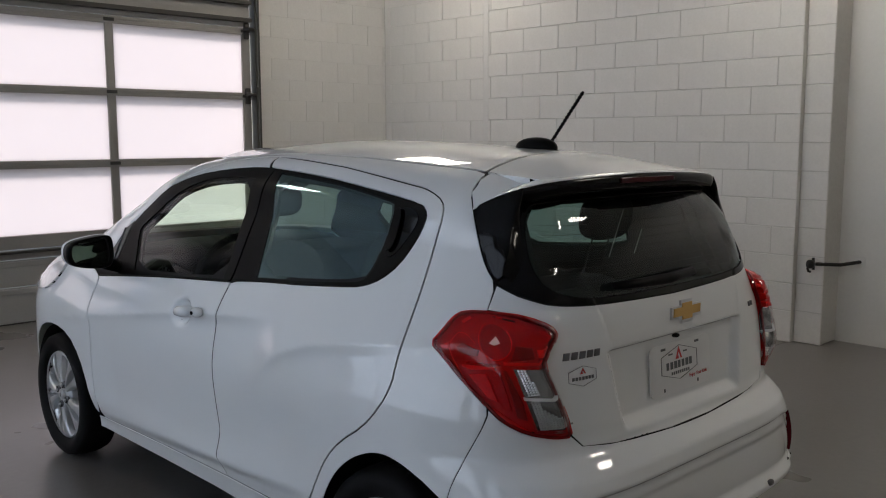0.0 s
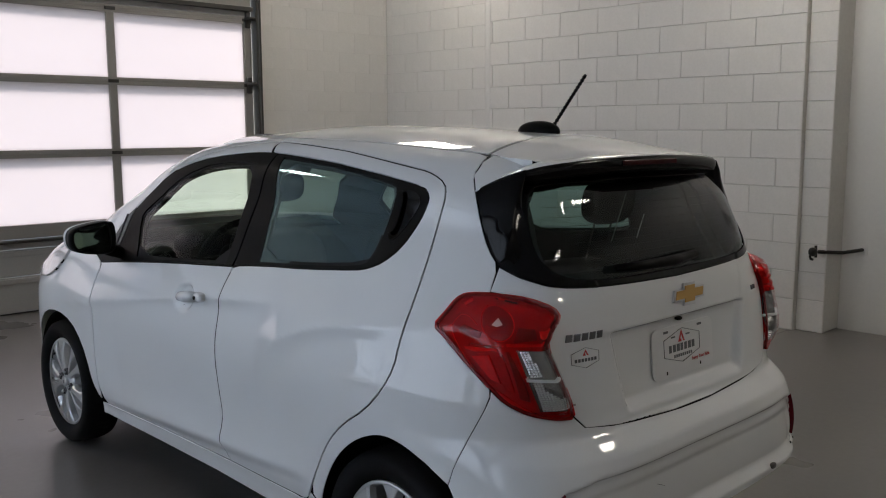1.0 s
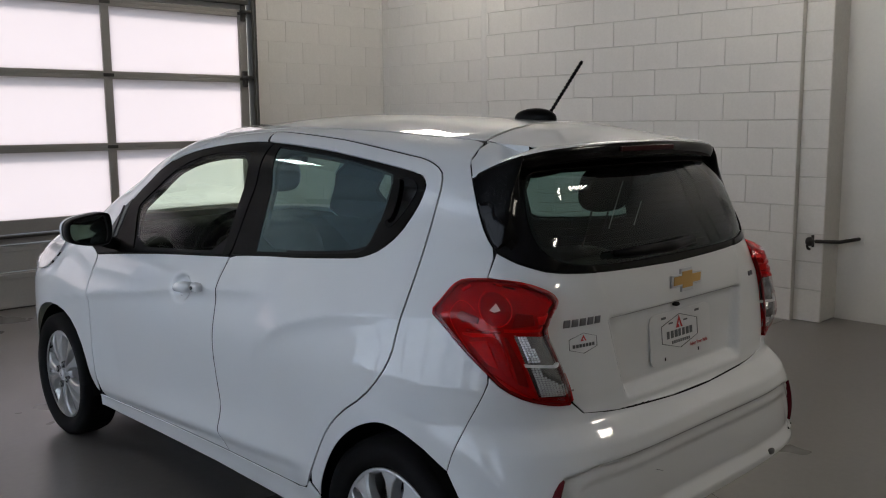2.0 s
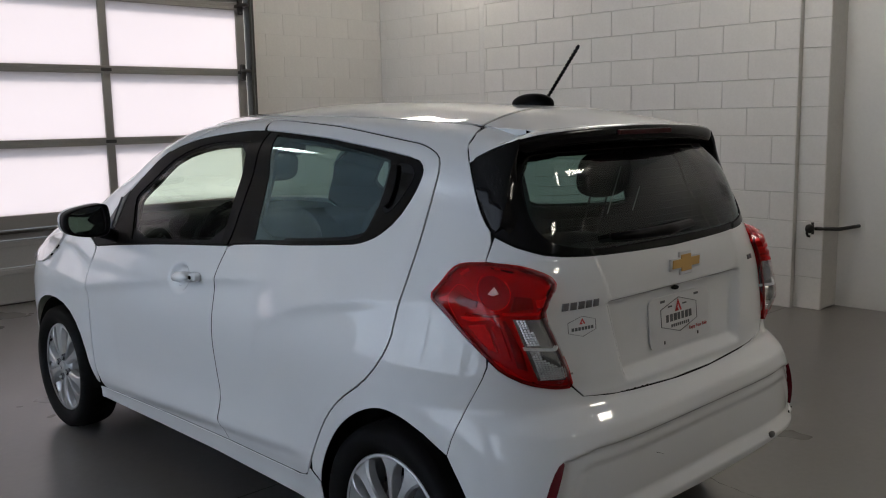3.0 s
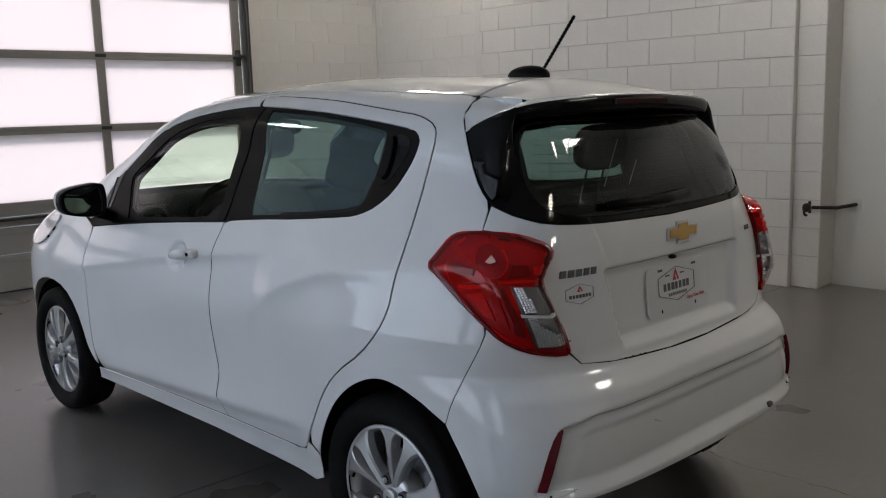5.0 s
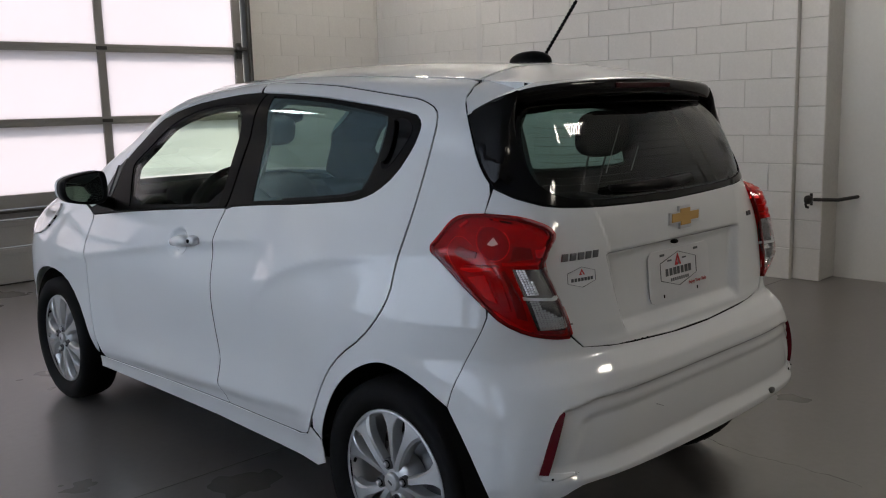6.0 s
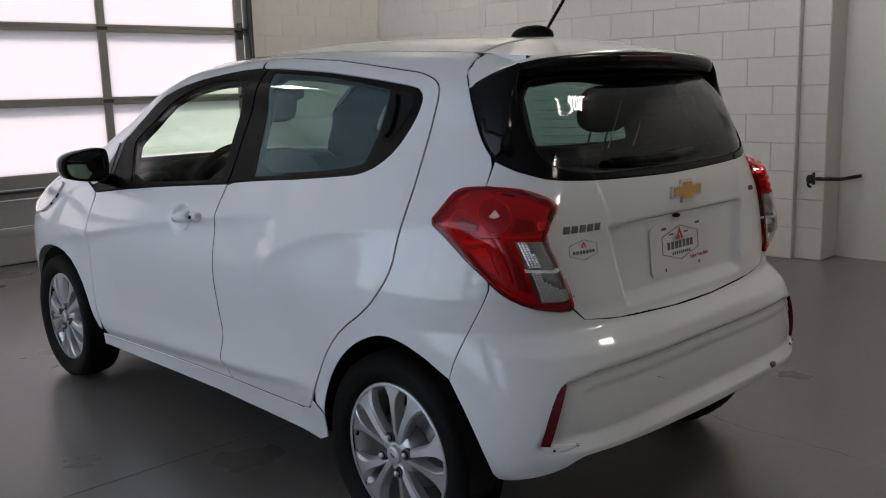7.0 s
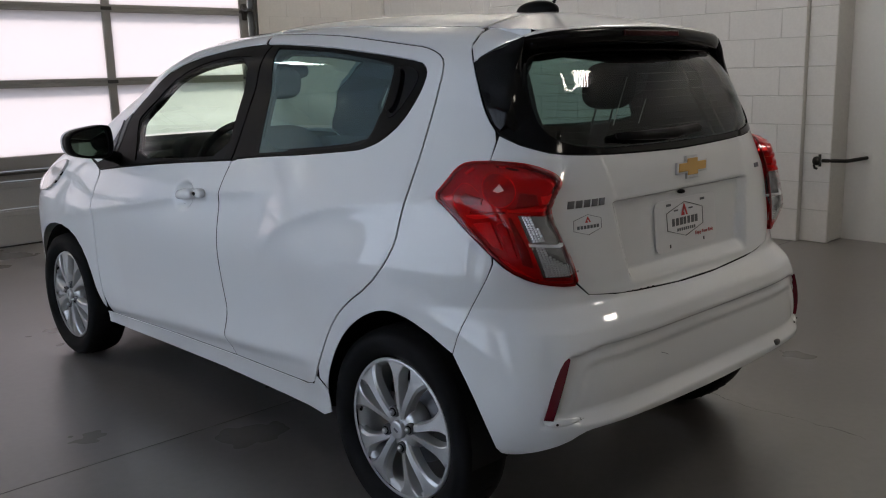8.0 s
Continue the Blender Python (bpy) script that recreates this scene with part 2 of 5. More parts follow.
def area(p):
    q = np.roll(p, -1, 0)
    return 0.5 * np.sum(p[:, 0] * q[:, 1] - q[:, 0] * p[:, 1])


def inset(p, d):
    """The outline moved inwards by d."""
    e = np.roll(p, -1, 0) - p
    e /= np.maximum(np.linalg.norm(e, axis=1), 1e-9)[:, None]
    nrm = np.stack([-e[:, 1], e[:, 0]], 1) * np.sign(area(p))
    m = nrm + np.roll(nrm, 1, 0)
    m /= np.maximum((m * m).sum(1), 0.5)[:, None] / 2
    return p + d * m


def within(q, p):
    """Which of the points q lie inside the outline p."""
    x, y = q[:, 0:1], q[:, 1:2]
    x0, y0 = p[:, 0], p[:, 1]
    x1, y1 = np.roll(x0, -1), np.roll(y0, -1)
    cross = (y0 > y) != (y1 > y)
    at = x0 + (y - y0) / np.where(y1 == y0, 1e-12, y1 - y0) * (x1 - x0)
    return (np.sum(cross & (x < at), axis=1) % 2) == 1


def normals(surface, uv, heart):
    e = 0.003
    u, v = uv[:, 0], uv[:, 1]
    n = np.cross(surface(u + e, v) - surface(u - e, v), surface(u, v + e) - surface(u, v - e))
    n /= np.maximum(np.linalg.norm(n, axis=1), 1e-12)[:, None]
    return n * np.sign(((surface(u, v) - heart) * n).sum(1))[:, None]


HEART = np.array([0, 0.9, 0.7])


def skin(surface, outline, holes=(), step=0.022, lift=0.0, depth=0.0035, gap=0.0015, soft=0.001, heart=HEART):
    """A panel of a curved surface within an outline, with rounded, turned-in edges; returns verts and faces."""
    loops = []
    for k, line in enumerate((outline, *holes)):
        p = dense(np.asarray(line, float), step * 0.55)
        loops.append(inset(p, gap if k == 0 else -gap))
    inner = [inset(p, soft if k == 0 else -soft) for k, p in enumerate(loops)]
    lo, hi = inner[0].min(0), inner[0].max(0)
    g = np.stack(np.meshgrid(np.arange(lo[0], hi[0], step), np.arange(lo[1], hi[1], step), indexing="ij"), -1).reshape(-1, 2)
    g[:, 0] += (np.arange(len(g)) % 2) * step * 0.01
    ok = within(g, inner[0])
    for h in inner[1:]:
        ok &= ~within(g, h)
    g = g[ok]
    edge = np.vstack(inner)
    if len(g):
        near = np.array([np.min(np.sum((edge - q) ** 2, 1)) for q in g])
        g = g[near > (0.4 * step) ** 2]
    pts, edges, n = [], [], 0
    for p in inner:
        pts.append(p)
        edges += [(n + i, n + (i + 1) % len(p)) for i in range(len(p))]
        n += len(p)
    allp = np.vstack(pts + ([g] if len(g) else []))
    vs, _, fs, _, _, _ = delaunay_2d_cdt([Vector(q) for q in allp], edges, [], 0, 1e-6)
    vs = np.array([tuple(q) for q in vs])
    c = np.array([vs[list(f)].mean(0) for f in fs])
    ok = within(c, inner[0])
    for h in inner[1:]:
        ok &= ~within(c, h)
    fs = [tuple(f) for f, o in zip(fs, ok) if o]
    nr = normals(surface, vs, heart)
    top = surface(vs[:, 0], vs[:, 1]) + lift * nr
    verts, faces, shade = list(top), [], list(nr)
    for f in fs:
        a, b, d = top[f[0]], top[f[1]], top[f[2]]
        faces.append(f if np.dot(np.cross(b - a, d - a), nr[f[0]]) > 0 else f[::-1])
    # turned-in edge: follow the border of the triangulated part
    count = {}
    for f in faces:
        for i in range(3):
            count[(f[i], f[(i + 1) % 3])] = 1
    border = [(a, b) for a, b in count if (b, a) not in count]
    outer = np.vstack(loops)
    inn = np.vstack(inner)
    ids = sorted({i for e in border for i in e})
    where = {}
    for i in ids:
        k = int(np.argmin(np.sum((inn - vs[i]) ** 2, 1)))
        q = outer[k:k + 1]
        nq = normals(surface, q, heart)[0]
        s = surface(q[:, 0], q[:, 1])[0]
        where[i] = (len(verts), len(verts) + 1, len(verts) + 2)
        away = s - surface(vs[i:i + 1, 0], vs[i:i + 1, 1])[0]
        away = away / max(np.linalg.norm(away), 1e-9)
        verts += [s + (lift - soft * 0.8) * nq, s + (lift - soft * 0.8) * nq, s + (lift - depth) * nq]
        shade += [(nq + away) / max(np.linalg.norm(nq + away), 1e-9), away, away]
    for a, b in border:
        faces.append((b, a, where[a][0], where[b][0]))
        faces.append((where[b][1], where[a][1], where[a][2], where[b][2]))
    return np.array(verts), faces, np.array(shade)


def mirrored(vf):
    v, f, n = vf
    return v * np.array([-1, 1, 1]), [tuple(q)[::-1] for q in f], n * np.array([-1, 1, 1])


def both(name, vf, mat, parents, label=""):
    """The same panel on the car's left and right side."""
    made = []
    for k, p in enumerate(parents):
        made.append(part(name, mesh(*(vf if k == 0 else mirrored(vf))), mat, p, label))
    return made



# ---- the room ----
WALL_X, DOOR_Y, WALL_Y, CEIL = 3.96, 5.65, 5.78, 3.8
# SOUTH is drawn near so its unseen wall bounces light onto the car's rear
WEST, SOUTH = -5.4, -7.0
COURSE, BASE, LONG = 0.203, 0.03, 0.405


def plain(name, lo, hi, mat, label, category="wall"):
    ob = part(name, box(lo, hi), mat, None, label)
    return tagged(ob, label, category, kind="structure")


def room():
    floor = thing("floor", "grey sealed concrete floor with a hairline joint", "floor", kind="structure")
    part("subfloor", box((WEST - 0.2, SOUTH - 0.2, -0.2), (4.6, WALL_Y + 0.2, -0.012)), DARK, floor)
    for x0, x1, y0, y1 in ((WEST, 4.4, 1.078, WALL_Y), (WEST, 4.4, -2.9, 1.075), (WEST, 4.4, SOUTH, -2.903)):
        part("slab", box((x0, y0, -0.012), (x1, y1, 0.0), 0.0015, 1), CONCRETE, floor)
    # a hairline crack that wanders towards the camera's side
    rng = random.Random(8)
    x, y, line = 0.80, 0.02, []
    while y > -0.72:
        line.append((x, y, -0.0004))
        x, y = x + rng.uniform(-0.010, 0.012), y - rng.uniform(0.012, 0.03)
    part("crack", sweep(line, [rng.uniform(0.0005, 0.0013) for _ in line], 6), DARK, floor)
    ground = part("ground", box((-400, WALL_Y + 0.3, -0.3), (400, 400, -0.06)), ASPHALT)
    tagged(ground, "pale asphalt yard outside the overhead door", "ground", kind="structure")
    plain("ceiling", (WEST - 0.2, SOUTH - 0.2, CEIL), (4.6, WALL_Y + 0.25, CEIL + 0.2), CEILING, "off-white painted ceiling", "ceiling")
    plain("wall_south", (WEST - 0.2, SOUTH - 0.2, 0), (4.6, SOUTH, CEIL), PLASTER, "plain off-white painted wall, unseen, set near to bounce light")
    west = thing("wall_west", "off-white painted wall with a glazed door opening", "wall", kind="structure")
    for name, lo, hi in (("wall_panel", (WEST - 0.2, SOUTH, 0), (WEST, -2.3, CEIL)), ("wall_panel", (WEST - 0.2, -1.4, 0), (WEST, -0.9, CEIL)), ("wall_panel", (WEST - 0.2, 5.5, 0), (WEST, WALL_Y + 0.25, CEIL)), ("lintel", (WEST - 0.2, -0.9, 3.7), (WEST, 5.5, CEIL)), ("lintel", (WEST - 0.2, -2.3, 3.7), (WEST, -1.4, CEIL))):
        part(name, box(lo, hi), PLASTER, west)
    # north wall with the overhead door's opening
    north = thing("wall_north", "off-white painted block wall round the overhead door", "wall", kind="structure")
    part("lintel", box((-2.93, WALL_Y, 3.25), (2.44, WALL_Y + 0.25, CEIL)), PLASTER, north)
    part("wall_panel", box((WEST, WALL_Y, 0), (-2.93, WALL_Y + 0.25, CEIL)), PLASTER, north)
    part("mortar", box((2.44, WALL_Y + 0.006, 0), (4.6, WALL_Y + 0.25, CEIL)), MORTAR, north)
    # east wall: block wall, pier and smooth wall
    east = thing("wall_east", "white painted concrete block wall with a shallow pier", "wall", kind="structure")
    part("mortar", box((WALL_X + 0.006, 1.05, 0), (4.6, 4.16, CEIL)), MORTAR, east)
    part("mortar", box((WALL_X + 0.146, 4.16, 0), (4.6, WALL_Y + 0.01, CEIL)), MORTAR, east)
    part("pier", box((WALL_X + 0.056, 0.85, 0), (4.6, 1.05, CEIL), 0.02, 3), MORTAR, east)
    part("corner_bead", box((WALL_X - 0.004, 4.085, 0), (WALL_X + 0.15, 4.166, CEIL), 0.022, 4), PLASTER, east)
    part("wall_panel", box((4.27, SOUTH, 0), (4.6, 0.852, CEIL)), PLASTER, east)
    return north, east


def blocks(north, east):
    """The blocks one by one: a low box each, with a soft edge."""
    def block(length, height, joint):
        bm = bmesh.new()
        bmesh.ops.create_cube(bm, size=1)
        bmesh.ops.scale(bm, vec=(0.05, length - joint, height - joint), verts=bm.verts)
        bmesh.ops.bevel(bm, geom=[e for e in bm.edges if e.verts[0].co.x < 0 and e.verts[1].co.x < 0], offset=joint * 0.55, segments=1, affect="EDGES")
        me = from_bm(bm)
        me.materials.append(BLOCK)
        return me
    cache = {}

    def piece(parent, cx, y0, y1, z0, z1, turn):
        key = (round(y1 - y0, 3), round(z1 - z0, 3), 0.0014 if turn else (0.003 if cx > WALL_X + 0.1 else 0.005))
        if key not in cache:
            cache[key] = block(*key)
        ob = new("block", cache[key])
        ob.parent = parent
        rng = random.random() * 0.0016
        if turn:
            ob.matrix_basis = Matrix.Translation(((y0 + y1) / 2, cx + 0.025 + rng, (z0 + z1) / 2)) @ Matrix.Rotation(radians(90), 4, "Z")
        else:
            ob.matrix_basis = Matrix.Translation((cx + 0.025 + rng, (y0 + y1) / 2, (z0 + z1) / 2))
    for row in range(21):
        z0, z1 = (0.0 if row == 0 else BASE + row * COURSE), min(CEIL, BASE + (row + 1) * COURSE)
        shift = 1.430 if row % 2 == 0 else 1.635
        for parent, cx, lo, hi, turn in ((east, WALL_X, 1.05, 4.16, False), (east, WALL_X + 0.14, 4.16, WALL_Y, False), (north, WALL_Y, 2.44, WALL_X + 0.14, True), (east, WALL_X + 0.05, 0.85, 1.05, False)):
            first = shift + LONG * math.floor((lo - shift) / LONG)
            y = first
            while y < hi - 0.01:
                a, b = max(y, lo), min(y + LONG, hi)
                if cx == WALL_X + 0.05:
                    a, b = lo, hi
                if b - a > 0.03:
                    piece(parent, cx, a, b, z0, z1, turn)
                y += LONG
                if cx == WALL_X + 0.05:
                    break


def overhead_door(name, label, matrix, x_lo, mullions, x_hi, glazed_rows=3):
    """A sectional door: stiles, rails, mullions and milky panes above solid lower sections, in its own x-z plane."""
    door = thing(name, label, "garage door", kind="structure")
    door.matrix_basis = matrix
    y0, y1 = 0.0, 0.05
    rails = [0.69, 1.278, 1.88, 2.482]
    half = 0.032

    def bar(kind, lo, hi, mat=ALUMINIUM, bevel=0.004):
        return part(kind, box(lo, hi, bevel, 2), mat, door)
    # lower solid sections with pressed ribs
    for a, b in ((0.012, 0.30), (0.306, 0.52)):
        p = bar("lower_section", (x_lo, y0, a), (x_hi, y1, b), DOORSKIN, 0.006)
        part("rib", box((x_lo + 0.02, y0 - 0.008, b - 0.055), (x_hi - 0.02, y0 + 0.004, b - 0.012), 0.004), DOORSKIN, p)
    bar("bottom_seal", (x_lo, y0 + 0.005, 0.0), (x_hi, y1 - 0.005, 0.011), TRACK, 0.002)
    bar("rail", (x_lo, y0, 0.526), (x_hi, y1, 0.60))
    bar("rail", (x_lo, y0 - 0.006, 0.606), (x_hi, y1, 0.715))
    bar("strut", (x_lo, y0 - 0.045, 0.575), (x_hi, y0 - 0.003, 0.595), TRACK, 0.003)
    for z in rails[1:]:
        bar("rail", (x_lo, y0 + 0.004, z - half), (x_hi, y1, z + half))
        bar("rail_lip", (x_lo, y0, z - half), (x_hi, y0 + 0.008, z - 0.003), ALUMINIUM, 0.002)
        bar("rail_lip", (x_lo, y0, z + 0.003), (x_hi, y0 + 0.008, z + half), ALUMINIUM, 0.002)
    for z in rails[1:]:
        bar("outer_flange", (x_lo, y1 + 0.001, z - half), (x_hi, y1 + 0.055, z + half))
    bar("top_section", (x_lo, y0, 2.52), (x_hi, y1, 3.27), DOORSKIN, 0.006)
    bar("strut", (x_lo, y0 - 0.05, 2.56), (x_hi, y0 - 0.003, 2.60), TRACK, 0.004)
    bar("strut", (x_lo, y0 - 0.05, 2.72), (x_hi, y0 - 0.003, 2.76), TRACK, 0.004)
    edges = [x_lo + 0.04] + mullions + [x_hi - 0.05]
    zs = [0.7] + rails[1:]
    for i in range(len(zs) - 1):
        for m in mullions:
            bar("mullion", (m - 0.035, y0 + 0.002, zs[i] + half - 0.016), (m + 0.035, y1 - 0.002, zs[i + 1] - half + 0.002))
        for s0, s1 in ((x_lo, x_lo + 0.07), (x_hi - 0.085, x_hi)):
            bar("stile", (s0, y0 + 0.002, zs[i] + half - 0.016), (s1, y1 - 0.002, zs[i + 1] - half + 0.002))
        for a, b in zip(edges, edges[1:]):
            part("pane", box((a, y0 + 0.02, zs[i] + 0.01), (b, y0 + 0.035, zs[i + 1] - 0.01)), PANE, door, "milky backlit plastic pane")
    for z in rails[1:]:
        for m in mullions + [x_hi - 0.05]:
            part("hinge", box((m - 0.045, y0 - 0.012, z - 0.014), (m + 0.045, y0 - 0.0005, z + 0.014), 0.004), TRACK, door)
        part("roller", lathe([(0.0, -0.03), (0.05, -0.03), (0.055, -0.02), (0.055, 0.0), (0.0, 0.0)], 20, pose(x_hi - 0.02, y0 - 0.02, z, 0, 90, 90) @ pose(0, 0, 0, 0, 0, 0)), TRACK, door)
        part("bracket", box((x_hi - 0.07, y0 - 0.03, z - 0.075), (x_hi - 0.02, y0 - 0.0005, z + 0.075), 0.012), TRACK, door)
    return door


def glazed_front():
    """Tall milky panes in the west wall's opening, with a post between them."""
    win = thing("window_1", "milky bluish panes in a grey metal frame above solid sections", "window", kind="structure")
    x0, x1 = WEST - 0.14, WEST - 0.06
    for y in (-2.3, -1.48, -0.9, 5.42):
        part("post", box((x0, y, 0.0), (x1, y + 0.08, 3.7), 0.005), ALUMINIUM, win)
    for y in (0.40, 1.68, 2.96, 4.24):
        part("mullion", box((x0 + 0.006, y, 0.66), (x1 - 0.006, y + 0.065, 3.62), 0.005), ALUMINIUM, win)
    for z in (0.60, 3.62):
        for ya, yb in ((-0.85, 5.45), (-2.25, -1.45)):
            part("rail", box((x0 + 0.004, ya, z), (x1 - 0.004, yb, z + 0.08), 0.005), ALUMINIUM, win)
    for ya, yb in ((-2.23, -1.47), (-0.83, 5.43)):
        part("lower_section", box((x0 + 0.012, ya, 0.0), (x1 - 0.012, yb, 0.605), 0.004), DOORSKIN, win)
        part("pane", box((x0 + 0.03, ya, 0.67), (x0 + 0.045, yb, 3.63)), BLUEPANE, win)
    out = part("ground", box((-400, SOUTH - 60, -0.3), (WEST - 0.3, WALL_Y + 0.29, -0.06)), ASPHALT)
    tagged(out, "pale asphalt yard outside the west panes", "ground", kind="structure")


def door_track(x):
    t = thing("door_track", "dark steel guide track beside the overhead door", "track", kind="structure")
    part("guide", box((x, DOOR_Y - 0.06, 0.0), (x + 0.022, DOOR_Y + 0.04, 3.3), 0.004), TRACK, t)
    part("angle", box((x + 0.055, DOOR_Y - 0.02, 0.0), (x + 0.075, WALL_Y - 0.002, 3.4), 0.003), TRACK, t)
    for z in (0.5, 1.2, 1.9, 2.6):
        part("bracket", box((x + 0.022, DOOR_Y - 0.01, z), (x + 0.055, DOOR_Y + 0.03, z + 0.06), 0.003), TRACK, t)
    return t


def ceiling_lamp(m):
    """A shallow high-bay fitting with six bare tubes."""
    lamp = thing("ceiling_lamp", "grey high-bay fitting with six lit tubes", "lamp", group="ceiling lamps")
    part("housing", box((-0.29, -0.33, 0.0), (0.29, 0.33, 0.05), 0.01), SHADE, lamp)
    for s in (-1, 1):
        part("end_cap", box((-0.30, s * 0.32 - 0.02, -0.05), (0.30, s * 0.32 + 0.02, 0.0), 0.006), SHADE, lamp)
    for i in range(6):
        x = -0.24 + 0.096 * i
        part("tube", sweep([(x, -0.295, -0.024), (x, 0.295, -0.024)], 0.014, 10), TUBES, lamp)
    lamp.matrix_basis = m
    return lamp


def wall_stay():
    """The black iron stay that juts out of the wall."""
    stay = thing("wall_stay", "black iron stay with a knuckle, fixed to the wall", "stay", (4.27, 0.70, 0.60))
    z = 0.595 - 0.60
    part("rod", sweep([(0.0, 0.0, z + 0.004), (-0.05, 0.03, z - 0.002), (-0.14, 0.085, z - 0.012), (-0.30, 0.19, z)], 0.013), BLACKIRON, stay)
    part("knuckle", blob((-0.335, 0.215, z), (0.030, 0.028, 0.032), 2.4), BLACKIRON, stay)
    part("pin", sweep([(-0.315, 0.20, z - 0.04), (-0.318, 0.202, z + 0.045)], 0.010), BLACKIRON, stay)
    part("hook", sweep([(-0.34, 0.22, z - 0.01), (-0.352, 0.226, z - 0.03), (-0.345, 0.222, z - 0.05), (-0.33, 0.214, z - 0.055)], 0.009), BLACKIRON, stay)
    part("wall_plate", box((-0.006, -0.035, z - 0.035), (-0.0005, 0.035, z + 0.04), 0.002), PLASTER, stay)


NORTH, EAST = room()
overhead_door("overhead_door", "grey sectional overhead door with milky backlit panes, closed", pose(0, DOOR_Y, 0), -2.91, [-1.615, -0.32, 0.975], 2.33)
glazed_front()
door_track(2.352)
# set by their reflections in the car; the third is added to brighten EAST
for lx, ly, turn in ((-2.45, 4.95, 0), (2.9, 4.2, 0), (3.0, 0.9, 0), (0.1, -5.6, 0), (2.25, -2.05, 0)):
    ceiling_lamp(pose(lx, ly, CEIL - 0.052, 0, 0, turn))
wall_stay()


# ---- the car's form ----
def spline(knots):
    """A smooth curve through (place, value) knots, level beyond both ends' slopes."""
    xs = np.array([k[0] for k in knots], float)
    ys = np.array([k[1] for k in knots], float)
    h = np.diff(xs)
    d = np.diff(ys) / h
    m = np.zeros(len(xs))
    m[0], m[-1] = d[0], d[-1]
    m[1:-1] = (d[:-1] * h[1:] + d[1:] * h[:-1]) / (h[1:] + h[:-1])

    def at(x):
        x = np.clip(np.asarray(x, float), xs[0], xs[-1])
        i = np.clip(np.searchsorted(xs, x) - 1, 0, len(h) - 1)
        t = (x - xs[i]) / h[i]
        return ((1 + 2 * t) * (1 - t) ** 2 * ys[i] + t * (1 - t) ** 2 * h[i] * m[i]
                + t * t * (3 - 2 * t) * ys[i + 1] + t * t * (t - 1) * h[i] * m[i + 1])
    return at


def smooth(a, b, x):
    t = np.clip((np.asarray(x, float) - a) / (b - a), 0, 1)
    return t * t * (3 - 2 * t)


# The body's form: half width, rear end, front end and squareness of its level outlines, by height
HALF = spline([(0.15, 0.70), (0.22, 0.733), (0.30, 0.752), (0.38, 0.776), (0.46, 0.783), (0.60, 0.788), (0.75, 0.780), (0.86, 0.752),
               (0.94, 0.726), (1.00, 0.7015), (1.05, 0.6800), (1.22, 0.604), (1.385, 0.519), (1.415, 0.475), (1.437, 0.41)])
REAR = spline([(0.15, -0.44), (0.25, -0.50), (0.33, -0.545), (0.42, -0.564), (0.54, -0.562), (0.58, -0.555), (0.62, -0.546), (0.640, -0.538), (0.652, -0.527), (0.668, -0.509), (0.684, -0.488), (0.71, -0.478), (0.76, -0.470),
               (0.86, -0.455), (0.98, -0.443), (1.06, -0.428), (1.20, -0.375), (1.32, -0.320), (1.437, -0.26)])
FRONT = spline([(0.15, 2.95), (0.30, 3.06), (0.60, 3.09), (0.75, 3.06), (0.88, 2.95), (0.96, 2.75), (1.00, 2.60), (1.04, 2.48), (1.15, 2.30), (1.30, 2.00), (1.38, 1.82), (1.437, 1.66)])
SQUARE = spline([(0.15, 4.8), (0.42, 5.8), (0.57, 5.2), (0.68, 4.6), (0.80, 4.9), (0.95, 5.0), (1.05, 5.1), (1.15, 5.7), (1.30, 7.2), (1.437, 7.8)])
ROOF = spline([(-0.60, 1.30), (-0.30, 1.395), (-0.08, 1.442), (0.19, 1.462), (0.55, 1.480), (0.95, 1.485), (1.30, 1.468), (1.55, 1.455), (1.9, 1.43)])
RIDGE = spline([(-0.30, 0.975), (0.01, 0.941), (0.096, 0.931), (0.202, 0.915), (0.312, 0.891), (0.383, 0.870), (0.458, 0.844), (0.537, 0.804), (0.590, 0.761), (0.645, 0.70), (0.90, 0.25)])
MID, AROUND, TOP = 0.5, 0.8, 1.485


TUCK = spline([(0.30, 0.440), (0.394, 0.432), (0.523, 0.419), (0.695, 0.407), (0.879, 0.398), (1.135, 0.379), (1.478, 0.353), (1.885, 0.324), (2.1, 0.31)])
CREASE = spline([(0.40, 0.940), (0.515, 0.931), (0.696, 0.917), (0.894, 0.897), (0.982, 0.886), (1.202, 0.859), (1.465, 0.819), (1.928, 0.747), (2.3, 0.69)])


def tent(d, above, below):
    """A raised fold with a narrow ridge: falls off over one width above it and another below."""
    r = np.sqrt(d * d + 0.003 ** 2) - 0.003
    return np.where(d > 0, np.exp(-(r / above) ** 1.3), np.exp(-(r / below) ** 1.3))


